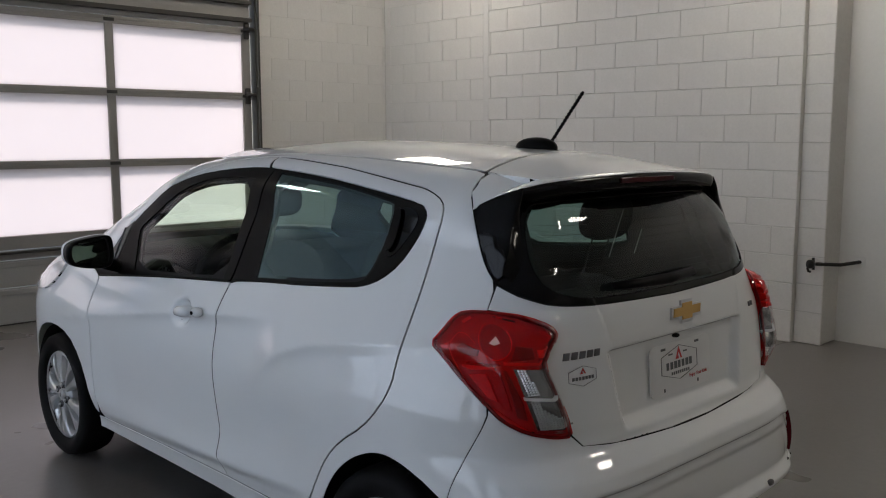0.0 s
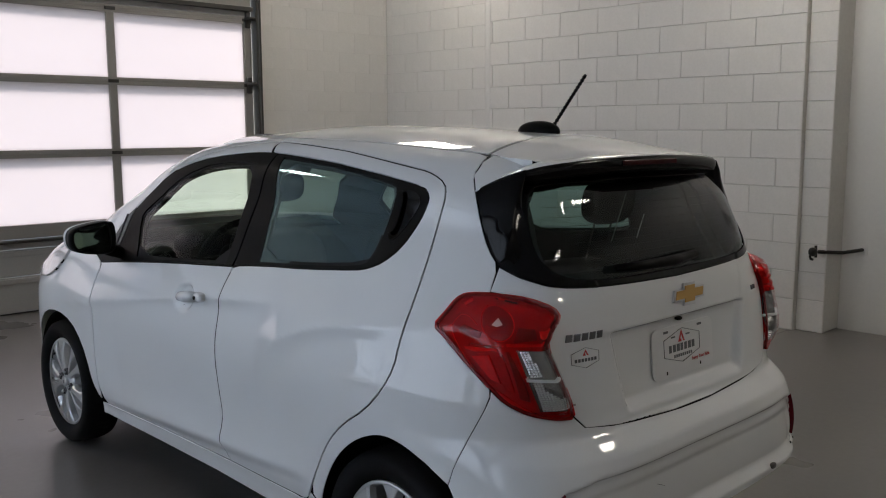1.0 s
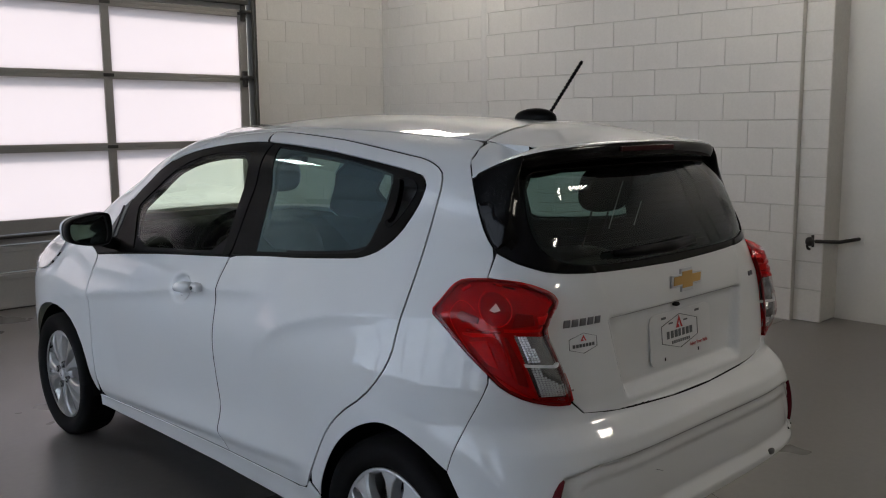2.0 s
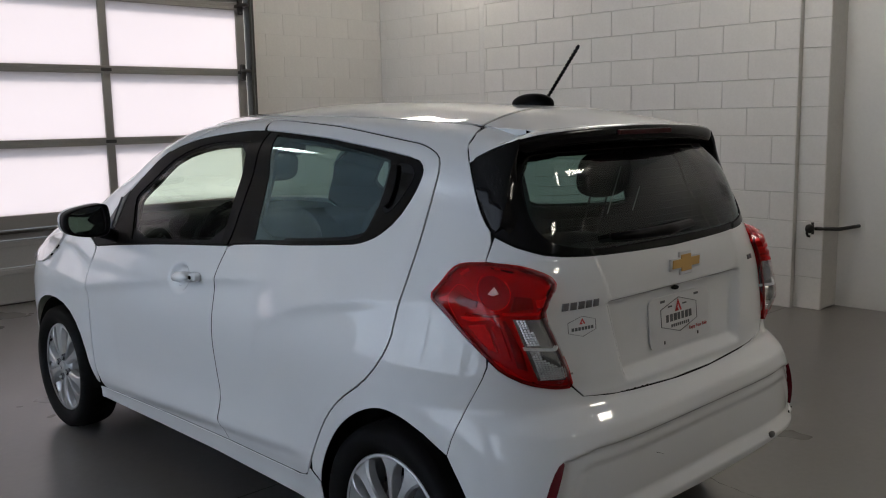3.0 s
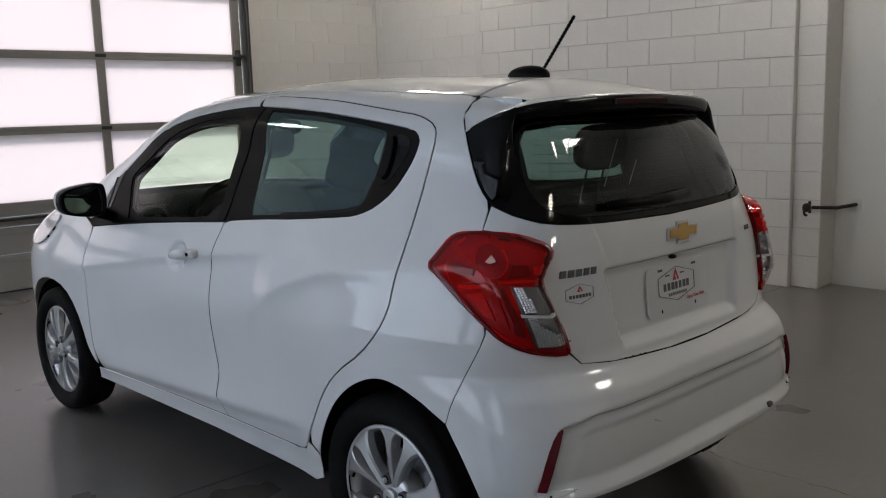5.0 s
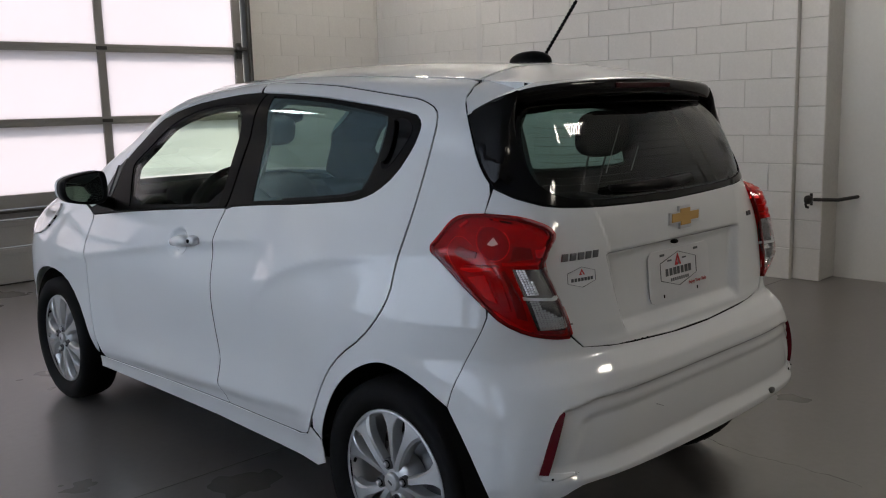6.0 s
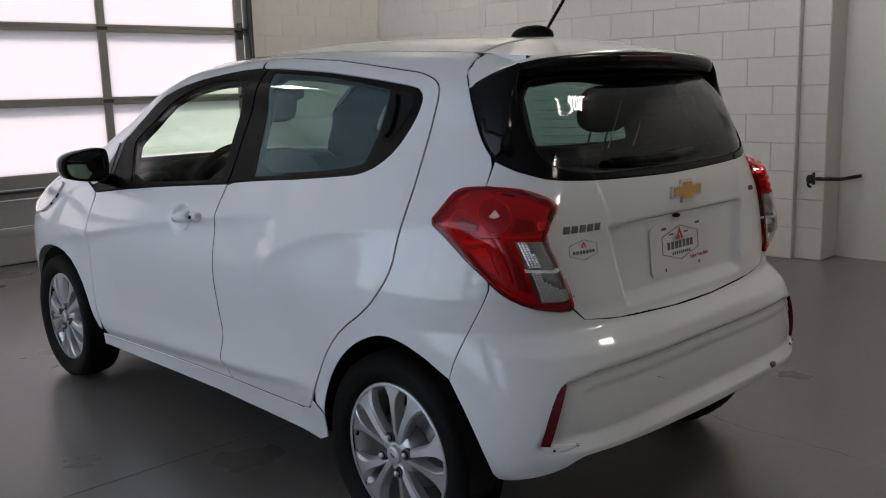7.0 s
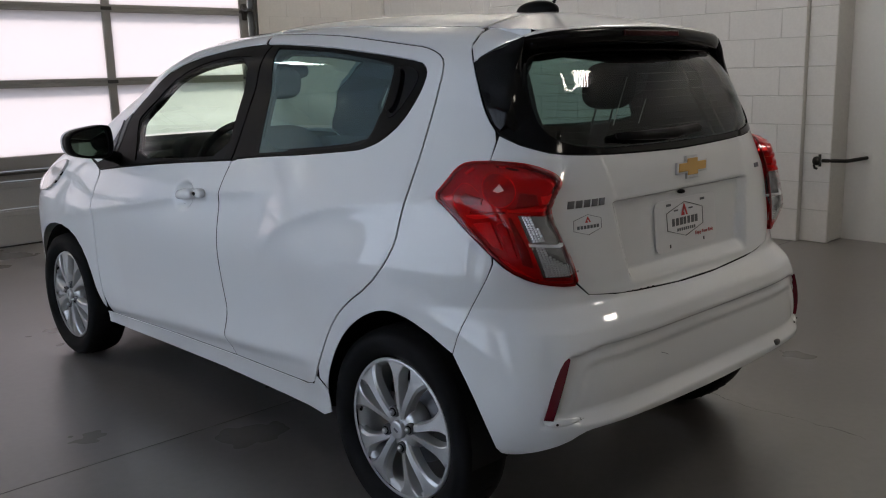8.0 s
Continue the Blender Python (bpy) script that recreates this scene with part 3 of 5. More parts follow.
def relief(u, v):
    """Creases of the side: the haunch over the rear wheel, the line through the handles and the tuck above the sill."""
    slope = (RIDGE(u + 0.01) - RIDGE(u - 0.01)) / 0.02
    d = (v - RIDGE(u)) / np.sqrt(1 + slope ** 2)
    haunch = 0.018 * smooth(0.66, 0.48, u) * smooth(-0.20, 0.10, u) * smooth(1.30, 1.08, v) * tent(d, 0.30, 0.032)
    haunch = haunch + 0.008 * smooth(0.75, 0.35, u) * smooth(-0.25, 0.0, u) * np.exp(-((v - 0.80) / 0.16) ** 2)
    haunch = haunch + 0.011 * smooth(0.52, -0.02, u) * smooth(-0.38, -0.06, u) * np.exp(-((v - 0.86) / np.where(v > 0.86, 0.12, 0.19)) ** 2)
    crease = 0.0140 * smooth(0.48, 0.80, u) * smooth(2.4, 1.95, u) * smooth(1.08, 0.90, v) * tent(v - CREASE(u), 0.25, 0.024)
    t = np.clip(v - (0.37 - 0.09 * (u - 0.9)), 0, None) / 0.08
    tuck = -0.020 * smooth(0.20, 0.55, u) * smooth(2.0, 1.7, u) * t * t / 4 * np.exp(2 - t)
    tuck = tuck - 0.012 * smooth(0.30, 0.48, u) * smooth(2.05, 1.92, u) * smooth(-0.004, 0.045, TUCK(u) - v)
    bowl = -0.022 * np.exp(-(((u - 1.140) / 0.060) ** 2 + ((v - 0.868 + 0.12 * (u - 1.14)) / 0.046) ** 2) ** 3.0)
    return haunch + crease + tuck + bowl


def body(u, v, folds=1.0):
    """The point of the left flank and rear at u (along the side, then round the corner to the middle of the rear) and height v."""
    u, v = np.broadcast_arrays(np.asarray(u, float), np.asarray(v, float))
    w, n = HALF(v), SQUARE(v)
    back = np.clip((MID - u) / AROUND, 0, None)
    a = MID - REAR(v)
    c, s = np.cos(back), np.sin(back)
    r = ((np.abs(c) / w) ** n + (np.abs(s) / a) ** n) ** (-1 / n)
    x1, y1 = -c * r, MID - s * r
    # forward of the middle the outline closes towards the nose
    f = FRONT(v)
    k = np.clip((u - MID) / (f - MID), 0, 1)
    x2 = -w * np.clip(1 - k ** 12, 0, 1) ** (1 / 2.3)
    x = np.where(back > 0, x1, x2)
    y = np.where(back > 0, y1, np.minimum(u, f))
    out = relief(u, v) * folds + 0.004 * (1 - folds)
    x = x - out * np.where(back > 0, c, 1.0)
    y = y - out * np.where(back > 0, s, 0.0)
    ramp = smooth(0.90, 1.40, v)
    z = v - (TOP - ROOF(y)) * ramp
    return np.stack([x, y, z], -1)


def pane_form(u, v):
    """The side windows' own surface: the flank without its folds."""
    return body(u, v, 0.0)


def rear(u, v):
    """The rear, carried on past the middle to the other side; with the plate's hollow and the bumper's inset panel."""
    u, v = np.broadcast_arrays(np.asarray(u, float), np.asarray(v, float))
    mid = MID - AROUND * math.pi / 2
    over = u < mid
    uu = np.where(over, 2 * mid - u, u)
    p = body(uu, v)
    off = np.abs(u - mid)
    rimline = 0.292 - 0.040 * (0.936 - v) / 0.2
    hollow = (0.030 - 0.007 * smooth(0.76, 0.90, v)) * smooth(rimline, rimline - 0.020, off) * smooth(0.936, 0.926, v) * smooth(0.708, 0.742, v)
    ledge = -0.004 * smooth(0.276 + 0.2 * (v - 0.93), 0.267 + 0.2 * (v - 0.93), off) * smooth(0.925, 0.935, v)
    bound = 0.600 - 0.017 * smooth(0.35, 0.435, off)
    side = 0.440 + 0.048 * (0.575 - v) / 0.15
    low = smooth(0.395, 0.440, v)
    panel = (0.016 * smooth(side, side - 0.014, off) * smooth(bound, bound - 0.015, v) + 0.007 * smooth(side - 0.042, side - 0.070, off) * smooth(bound - 0.036, bound - 0.058, v)) * low
    lip = 0.003 * smooth(0.412, 0.400, v) * smooth(0.46, 0.40, off) - 0.010 * smooth(0.335, 0.30, v)
    swell = 0.040 * np.clip(1 - (off / 0.5) ** 2, 0, 1) * smooth(1.09, 1.30, v) * smooth(1.437, 1.36, v) + 0.008 * np.clip(1 - ((v - 1.25) / 0.16) ** 2, 0, 1) * smooth(0.5, 0.45, off)
    d = hollow - ledge - swell + panel - lip
    back = np.clip((MID - uu) / AROUND, 0, None)
    p = p + np.stack([d * np.cos(back), d * np.sin(back), 0 * d], -1)
    return p * np.stack([np.where(over, -1.0, 1.0), np.ones_like(u), np.ones_like(u)], -1)


def roof(x, y):
    x, y = np.broadcast_arrays(np.asarray(x, float), np.asarray(y, float))
    return np.stack([x, y, ROOF(y) - (0.05 - 0.024 * smooth(-0.06, -0.28, y)) * (np.abs(x) / 0.41) ** 2.2], -1)


def nose(s, v):
    """The front: s is the share of the half width, from -1 to 1."""
    s, v = np.broadcast_arrays(np.asarray(s, float), np.asarray(v, float))
    w, f = HALF(v), FRONT(v)
    k = np.clip(1 - np.abs(s) ** 2.3, 0, 1) ** (1 / 12)
    y = MID + k * (f - MID)
    return np.stack([w * s, y, v - (TOP - ROOF(y)) * smooth(0.90, 1.40, v)], -1)


MIDU = MID - AROUND * math.pi / 2


def flip(line):
    """An outline on the rear's left half, closed over the middle."""
    p = list(line)
    return p + [(2 * MIDU - u, v) for u, v in reversed(p)]


SEAM = [(0.859, 0.325), (0.874, 0.363), (0.890, 0.405), (0.881, 0.447), (0.873, 0.494), (0.886, 0.567), (0.894, 0.655), (0.897, 0.784), (0.901, 0.870), (0.895, 0.905), (0.880, 0.985)]
DLO_LOW = [(0.872, 1.008), (0.75, 1.021), (0.407, 1.048), (0.190, 1.070), (0.135, 1.083), (0.081, 1.107), (0.023, 1.156), (-0.029, 1.238), (-0.051, 1.288), (-0.056, 1.314), (-0.038, 1.336)]
DLO_TOP = [(0.103, 1.350), (0.365, 1.363), (0.593, 1.374), (0.803, 1.384), (0.903, 1.388)]
REAR_EDGE = [(0.623, 0.326), (0.425, 0.328), (0.368, 0.342), (0.341, 0.38), (0.277, 0.500), (0.227, 0.578), (0.169, 0.641), (0.087, 0.706), (0.034, 0.777), (0.005, 0.840), (-0.004, 0.897), (-0.022, 0.970),
             (-0.055, 1.097), (-0.091, 1.250), (-0.110, 1.325), (-0.105, 1.356), (-0.067, 1.374), (-0.014, 1.383), (0.286, 1.399), (0.659, 1.415), (0.950, 1.427)]
ARCH = [(0.300, 0.244), (0.297, 0.330), (0.259, 0.437), (0.209, 0.522), (0.160, 0.578), (0.105, 0.622), (0.039, 0.654), (-0.020, 0.645), (-0.073, 0.613), (-0.121, 0.568), (-0.151, 0.484), (-0.181, 0.376), (-0.211, 0.304)]
LAMP = [(-0.088, 0.963), (-0.114, 1.001), (-0.139, 1.043), (-0.163, 1.064), (-0.224, 1.074), (-0.286, 1.061), (-0.330, 1.034), (-0.341, 1.008), (-0.325, 0.977), (-0.311, 0.936), (-0.313, 0.912), (-0.329, 0.865), (-0.352, 0.788), (-0.366, 0.736),
        (-0.323, 0.740), (-0.272, 0.758), (-0.227, 0.788), (-0.200, 0.825), (-0.158, 0.879), (-0.114, 0.937)]


def apart(q, line):
    """How far the points q lie from a broken line."""
    best = np.full(q.shape[0], 9.0)
    for p0, p1 in zip(line[:-1], line[1:]):
        p0, p1 = np.array(p0), np.array(p1)
        k = np.clip(((q - p0) @ (p1 - p0)) / max((p1 - p0) @ (p1 - p0), 1e-9), 0, 1)
        best = np.minimum(best, np.linalg.norm(q - p0 - k[:, None] * (p1 - p0), axis=1))
    return best


def lamp_form(u, v):
    """The tail lamp's swelling face: steep towards the tailgate, gentle towards the flank."""
    u, v = np.broadcast_arrays(np.asarray(u, float), np.asarray(v, float))
    q = np.stack([u.ravel(), v.ravel()], 1)
    inner, outer = LAMP[4:14], LAMP[13:] + LAMP[:5]
    inside = within(q, np.array(LAMP))
    h = np.where(inside, 0.040 * smooth(0, 0.017, apart(q, inner)) ** 0.7 * smooth(0, 0.085, apart(q, outer)) ** 0.8, 0).reshape(u.shape)
    back = np.clip((MID - u) / AROUND, 0, None)
    return rear(u, v) - np.stack([h * np.cos(back), h * np.sin(back), 0 * h], -1)


GATE_SIDE = [(-0.229, 1.158), (-0.210, 1.202), (-0.198, 1.262), (-0.186, 1.349)]
FRONT_TOP = [(1.211, 1.426), (1.385, 1.396), (1.595, 1.324), (1.757, 1.224), (1.848, 1.136)]


def car():
    body_of = thing("car", "white five-door hatchback with tinted windows, parked", "car")
    sides = (body_of, body_of)
    # doors
    front = dense(rounded([(1.905, 0.290), (1.905, 0.290), (1.36, 0.312), (0.859, 0.325)] + SEAM + [(0.880, 1.004), (0.880, 1.004), (1.313, 0.974), (1.637, 0.944), (1.90, 0.915), (1.90, 0.915), (1.885, 0.90), (1.905, 0.844), (1.92, 0.768), (1.917, 0.676), (1.916, 0.58), (1.925, 0.45), (1.918, 0.35)], 1), 0.02)
    doors = both("front_door", skin(body, front, step=0.0095, gap=0.0028, depth=0.007), PAINT, sides)
    rear_line = [(0.859, 0.325), (0.859, 0.325)] + REAR_EDGE + [(0.950, 1.427), (0.905, 1.392), (0.905, 1.392)] + DLO_TOP[::-1] + DLO_LOW[::-1] + SEAM[::-1][:-1]
    rdoors = both("rear_door", skin(body, rounded(rear_line, 1), step=0.0095, gap=0.0030, depth=0.007), PAINT, sides)
    # near-black strip that paints the shade in the gap between the doors
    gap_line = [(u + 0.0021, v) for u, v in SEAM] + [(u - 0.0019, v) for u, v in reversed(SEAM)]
    both("door_gap_shade", skin(body, gap_line, (), 0.02, lift=-0.0008, depth=0.003, gap=0.0, soft=0.0003), DARK, rdoors)
    strip = [(0.912, 1.389), (0.955, 1.426), (0.955, 1.426)] + FRONT_TOP + [(1.795, 1.165), (1.72, 1.255), (1.60, 1.318), (1.469, 1.360), (1.313, 1.384), (1.073, 1.391), (0.912, 1.389)]
    both("door_frame", skin(body, rounded(strip, 1), step=0.02), PAINT, doors)
    # black window surrounds and glass
    f_glass = rounded([(0.932, 1.008), (0.932, 1.008), (0.940, 1.18), (0.945, 1.352), (0.945, 1.352), (1.163, 1.362), (1.343, 1.346), (1.529, 1.282), (1.690, 1.165), (1.705, 1.130), (1.600, 0.969), (1.600, 0.969), (1.25, 0.987)], 1)
    f_black = [(0.888, 1.006), (0.883, 1.03), (0.874, 1.224), (0.864, 1.386), (1.073, 1.389), (1.313, 1.382), (1.469, 1.358), (1.60, 1.316), (1.72, 1.253), (1.785, 1.183), (1.797, 1.134), (1.785, 0.995), (1.90, 0.962), (1.93, 0.924), (1.90, 0.918), (1.637, 0.947), (1.313, 0.977)]
    both("window_surround", skin(body, f_black, [f_glass], 0.02, lift=-0.001, gap=0.0006, soft=0.0006, depth=0.007), TRIM, doors)
    both("window_glass", skin(body, f_glass, (), 0.03, lift=-0.008, depth=0.004), GLASS_FRONT, doors)
    quarter_trim = [(1.792, 1.002), (1.802, 1.134), (1.793, 1.180), (1.846, 1.134), (1.882, 1.03), (1.900, 0.968)]
    both("quarter_trim", skin(body, quarter_trim, (), 0.02, lift=0.0005, gap=0.0006, soft=0.0006), GREYTRIM, doors, "dull grey triangular trim")
    r_glass = rounded([(0.734, 1.034), (0.734, 1.034), (0.761, 1.197), (0.803, 1.374), (0.803, 1.374), (0.611, 1.366), (0.342, 1.353), (0.110, 1.336), (0.066, 1.324), (0.092, 1.233), (0.116, 1.140), (0.140, 1.103), (0.185, 1.083), (0.411, 1.060)], 1)
    r_black = [(0.868, 1.010)] + DLO_LOW[1:] + DLO_TOP[:-1] + [(0.857, 1.385), (0.866, 1.224), (0.875, 1.03)]
    both("window_surround", skin(body, r_black, [r_glass], 0.02, lift=-0.001, gap=0.0006, soft=0.0006, depth=0.007), TRIM, rdoors)
    both("window_glass", skin(pane_form, r_glass, (), 0.03, lift=-0.006, depth=0.004), GLASS_REAR, rdoors)
    grip = [(0.040, 1.326), (-0.022, 1.318), (-0.034, 1.290), (0.000, 1.236), (0.046, 1.176), (0.076, 1.166), (0.085, 1.190), (0.064, 1.280)]
    both("handle_cup", skin(body, rounded(grip, 2), (), 0.012, lift=0.002), SHINY, rdoors)
    grip2 = [(0.058, 1.316), (0.022, 1.316), (0.044, 1.205), (0.064, 1.184), (0.084, 1.188), (0.070, 1.250)]
    both("rear_handle", skin(body, rounded(grip2, 2), (), 0.01, lift=0.012), TRIM, rdoors)
    # flank: pillar, rail over the doors, rear quarter
    flank = [(2.16, 1.02), (2.02, 1.15), (1.90, 1.27), (1.70, 1.37), (1.52, 1.436), (1.0, 1.436), (0.3, 1.436), (-0.100, 1.436), (-0.255, 1.436), (-0.216, 1.420), (-0.186, 1.389)] + GATE_SIDE[::-1] + [(-0.208, 1.072), (-0.208, 1.072), (-0.163, 1.065), (-0.139, 1.043), (-0.114, 1.002), (-0.086, 0.963), (-0.114, 0.935), (-0.158, 0.877), (-0.200, 0.823), (-0.200, 0.823),
             (-0.200, 0.797), (-0.163, 0.700), (-0.133, 0.628), (-0.121, 0.572), (-0.121, 0.572)] + [tuple(q) for q in rounded(ARCH[1:9], 2, closed=False)[::-1]] + [(0.293, 0.350), (0.335, 0.385)] + REAR_EDGE[4:] + FRONT_TOP + [(1.885, 1.03), (1.91, 0.935), (2.06, 0.97)]
    both("side_panel", skin(body, rounded(flank, 1), step=0.014, gap=0.0012), PAINT, sides)
    sill = [(1.955, 0.2905), (1.36, 0.3135), (0.859, 0.3265), (0.623, 0.3275), (0.425, 0.3295), (0.364, 0.345), (0.335, 0.378), (0.293, 0.345), (0.302, 0.262), (0.35, 0.240), (0.60, 0.247), (0.98, 0.254), (1.43, 0.248), (1.8, 0.240), (1.97, 0.238)]
    both("sill", skin(body, sill, step=0.025, lift=0.004, gap=0.0), PAINT, sides)
    farch = [(1.955, 0.292), (1.985, 0.42), (2.045, 0.545), (2.16, 0.625), (2.33, 0.650), (2.50, 0.625), (2.63, 0.55), (2.70, 0.44), (2.73, 0.30)]
    fender = farch + [(2.86, 0.30), (2.86, 0.55), (2.80, 0.86), (2.72, 0.93), (2.50, 0.985), (2.20, 1.012), (2.06, 0.965), (1.915, 0.924), (1.890, 0.90), (1.907, 0.846), (1.921, 0.768), (1.918, 0.676), (1.917, 0.58), (1.926, 0.45), (1.919, 0.35)]
    both("front_fender", skin(body, rounded(fender, 1), step=0.022), PAINT, sides)
    # rear bumper, tailgate
    bump = [(-0.202, 0.818), (-0.202, 0.818), (-0.200, 0.797), (-0.163, 0.700), (-0.133, 0.628), (-0.121, 0.572), (-0.121, 0.572), (-0.152, 0.488), (-0.182, 0.388), (-0.202, 0.315), (-0.225, 0.312), (-0.266, 0.331), (-0.315, 0.356), (-0.345, 0.383), (-0.370, 0.389), (-0.440, 0.387), (-0.603, 0.379), (MIDU, 0.374)]
    top = [(MIDU, 0.679), (-0.671, 0.680), (-0.483, 0.690), (-0.3895, 0.7072), (-0.3895, 0.7072), (-0.364, 0.7375), (-0.364, 0.7375), (-0.323, 0.7385), (-0.272, 0.755), (-0.227, 0.786)]
    loop = [(u, v) for u, v in bump] + [(2 * MIDU - u, v) for u, v in reversed(bump[:-1])] + [(2 * MIDU - u, v) for u, v in reversed(top[1:])] + top
    bumper = part("rear_bumper", mesh(*skin(rear, rounded(loop, 1), step=0.0075, gap=0.0006)), PAINT, body_of)
    gate = [(MIDU, 1.081), (-0.615, 1.086), (-0.485, 1.093), (-0.364, 1.103), (-0.327, 1.109), (-0.271, 1.130), (-0.230, 1.155), (-0.208, 1.076), (-0.224, 1.075), (-0.287, 1.062), (-0.331, 1.035), (-0.341, 1.008), (-0.326, 0.977), (-0.312, 0.936), (-0.314, 0.912), (-0.330, 0.865), (-0.353, 0.788), (-0.367, 0.738),
            (-0.392, 0.706), (-0.481, 0.692), (-0.673, 0.681), (MIDU, 0.681)]
    tailgate = part("tailgate", mesh(*skin(rear, flip(gate)[:-1], step=0.0065, gap=0.0014)), PAINT, body_of)
    g_hole = rounded([(MIDU, 1.112), (-0.50, 1.115), (-0.40, 1.130), (-0.345, 1.152), (-0.310, 1.20), (-0.296, 1.28), (-0.300, 1.36), (-0.33, 1.395), (-0.448, 1.405), (MIDU, 1.407)], 2, closed=False)
    hole = np.vstack([g_hole, np.stack([2 * MIDU - g_hole[::-1, 0], g_hole[::-1, 1]], 1)[1:-1]])
    black = [(MIDU, 1.083), (-0.615, 1.088), (-0.485, 1.095), (-0.364, 1.106), (-0.327, 1.112), (-0.271, 1.132), (-0.230, 1.157), (-0.212, 1.202), (-0.200, 1.262), (-0.188, 1.349), (-0.269, 1.405), (-0.340, 1.431), (-0.416, 1.436), (MIDU, 1.436)]
    part("gate_surround", mesh(*skin(rear, flip(black)[:-1], [hole], 0.016, lift=0.001)), SHINY, tailgate)
    part("rear_glass", mesh(*skin(rear, hole, (), 0.03, lift=-0.003, depth=0.004)), GLASS_GATE, tailgate)
    # roof, upper tailgate with spoiler
    edge = [(-0.404, y) for y in np.linspace(-0.045, 1.44, 12)] + [(-0.30, 1.49), (0, 1.52), (0.30, 1.49)] + [(0.404, y) for y in np.linspace(1.44, -0.045, 12)] + [(0.25, -0.02), (0, -0.01), (-0.25, -0.02)]
    part("roof", mesh(*skin(roof, edge, step=0.03, heart=np.array([0, 0.7, 0]))), PAINT, body_of)
    lid = [(-0.404, -0.052), (-0.404, -0.052), (-0.25, -0.030), (0, -0.020), (0.25, -0.030), (0.404, -0.052), (0.404, -0.052), (0.412, -0.16), (0.413, -0.235), (0.398, -0.262), (0.35, -0.282), (0.20, -0.296), (0, -0.301), (-0.20, -0.296), (-0.35, -0.282), (-0.398, -0.262), (-0.413, -0.235), (-0.412, -0.16)]
    lid = rounded(lid, 1)
    cap = part("upper_tailgate", mesh(*skin(roof, lid, step=0.02, gap=0.0008, depth=0.02, heart=np.array([0, -0.15, 0]))), PAINT, tailgate)
    corner = [(-0.188, 1.353), (-0.188, 1.389), (-0.218, 1.420), (-0.257, 1.436), (-0.416, 1.436), (-0.340, 1.433), (-0.269, 1.407)]
    both("gate_corner", skin(rear, corner, step=0.012, gap=0.0006), PAINT, (tailgate, tailgate))
    # spoiler: a white top strip that runs out to an edge, and the black face below it
    rim = [(-0.531, -0.115, 1.304), (-0.523, -0.160, 1.326), (-0.511, -0.205, 1.346), (-0.489, -0.247, 1.361), (-0.452, -0.270, 1.371), (-0.400, -0.283, 1.378), (-0.30, -0.298, 1.385), (-0.15, -0.312, 1.391), (0.0, -0.317, 1.393)]
    foot = [rear(u, v) for u, v in ((-0.188, 1.353), (-0.213, 1.371), (-0.240, 1.390), (-0.270, 1.408))] + [roof(x, y) for x, y in ((-0.385, -0.225), (-0.36, -0.255), (-0.28, -0.272), (-0.15, -0.285), (0.0, -0.290))]
    full = lambda line: rounded(np.vstack([np.array(line), np.array(line)[-2::-1] * np.array([-1, 1, 1])]), 3, closed=False)
    rim, foot = full(rim), full(foot)
    verts, faces, n = [], [], 5
    for p, q in zip(rim, foot):
        for t, up in ((0.0, -0.003), (0.35, 0.001), (0.7, 0.001), (0.95, -0.001), (1.0, -0.003)):
            verts.append(q + (p - q) * t + np.array([0, 0, up]))
    for i in range(len(rim) - 1):
        for k in range(n - 1):
            faces.append((i * n + k, i * n + k + 1, (i + 1) * n + k + 1, (i + 1) * n + k))
    part("spoiler_top", mesh(verts, faces), PAINT, tailgate)
    verts, faces, n = [], [], 8
    for i, p in enumerate(rim):
        t = rim[min(i + 1, len(rim) - 1)] - rim[max(i - 1, 0)]
        out = np.array([t[1], -t[0], 0]) / np.linalg.norm(t[:2])
        out = out if out @ (p - np.array([0, 0.3, p[2]])) > 0 else -out
        grow = float(smooth(0.530, 0.45, abs(p[0])))
        for o, dz in ((-0.006, -0.0025), (0.0015, -0.0045), (0.005 * grow, -0.010), (0.006 * grow, -0.022), (0.001 * grow, -0.040), (-0.012, -0.050), (-0.04, -0.053), (-0.10, -0.050)):
            verts.append(p + o * out + np.array([0, 0, dz * (0.35 + 0.65 * grow)]))
    for i in range(len(rim) - 1):
        for k in range(n - 1):
            faces.append((i * n + k, i * n + k + 1, (i + 1) * n + k + 1, (i + 1) * n + k)[::-1])
    spoiler = part("spoiler", mesh(verts, faces), SHINY, tailgate)
    root = np.array([rear(u, v) for u, v in ((-0.200, 1.362), (-0.194, 1.345), (-0.199, 1.310), (-0.204, 1.275), (-0.209, 1.245), (-0.214, 1.215), (-0.223, 1.185), (-0.232, 1.166))])
    blade = np.array([(-0.485, -0.258, 1.362), (-0.500, -0.264, 1.331), (-0.512, -0.262, 1.304), (-0.527, -0.262, 1.276), (-0.540, -0.266, 1.247), (-0.553, -0.272, 1.215), (-0.566, -0.277, 1.175), (-0.574, -0.272, 1.140)])
    back = np.array([rear(u, v) for u, v in ((-0.290, 1.405), (-0.290, 1.370), (-0.290, 1.330), (-0.290, 1.290), (-0.288, 1.255), (-0.285, 1.225), (-0.275, 1.190), (-0.262, 1.165))])
    root, blade, back = (rounded(q, 2, closed=False) for q in (root, blade, back))
    verts, faces, n = [], [], 7
    for p, q, b in zip(root, blade, back):
        side_out = np.array([-0.004, 0.002, 0])
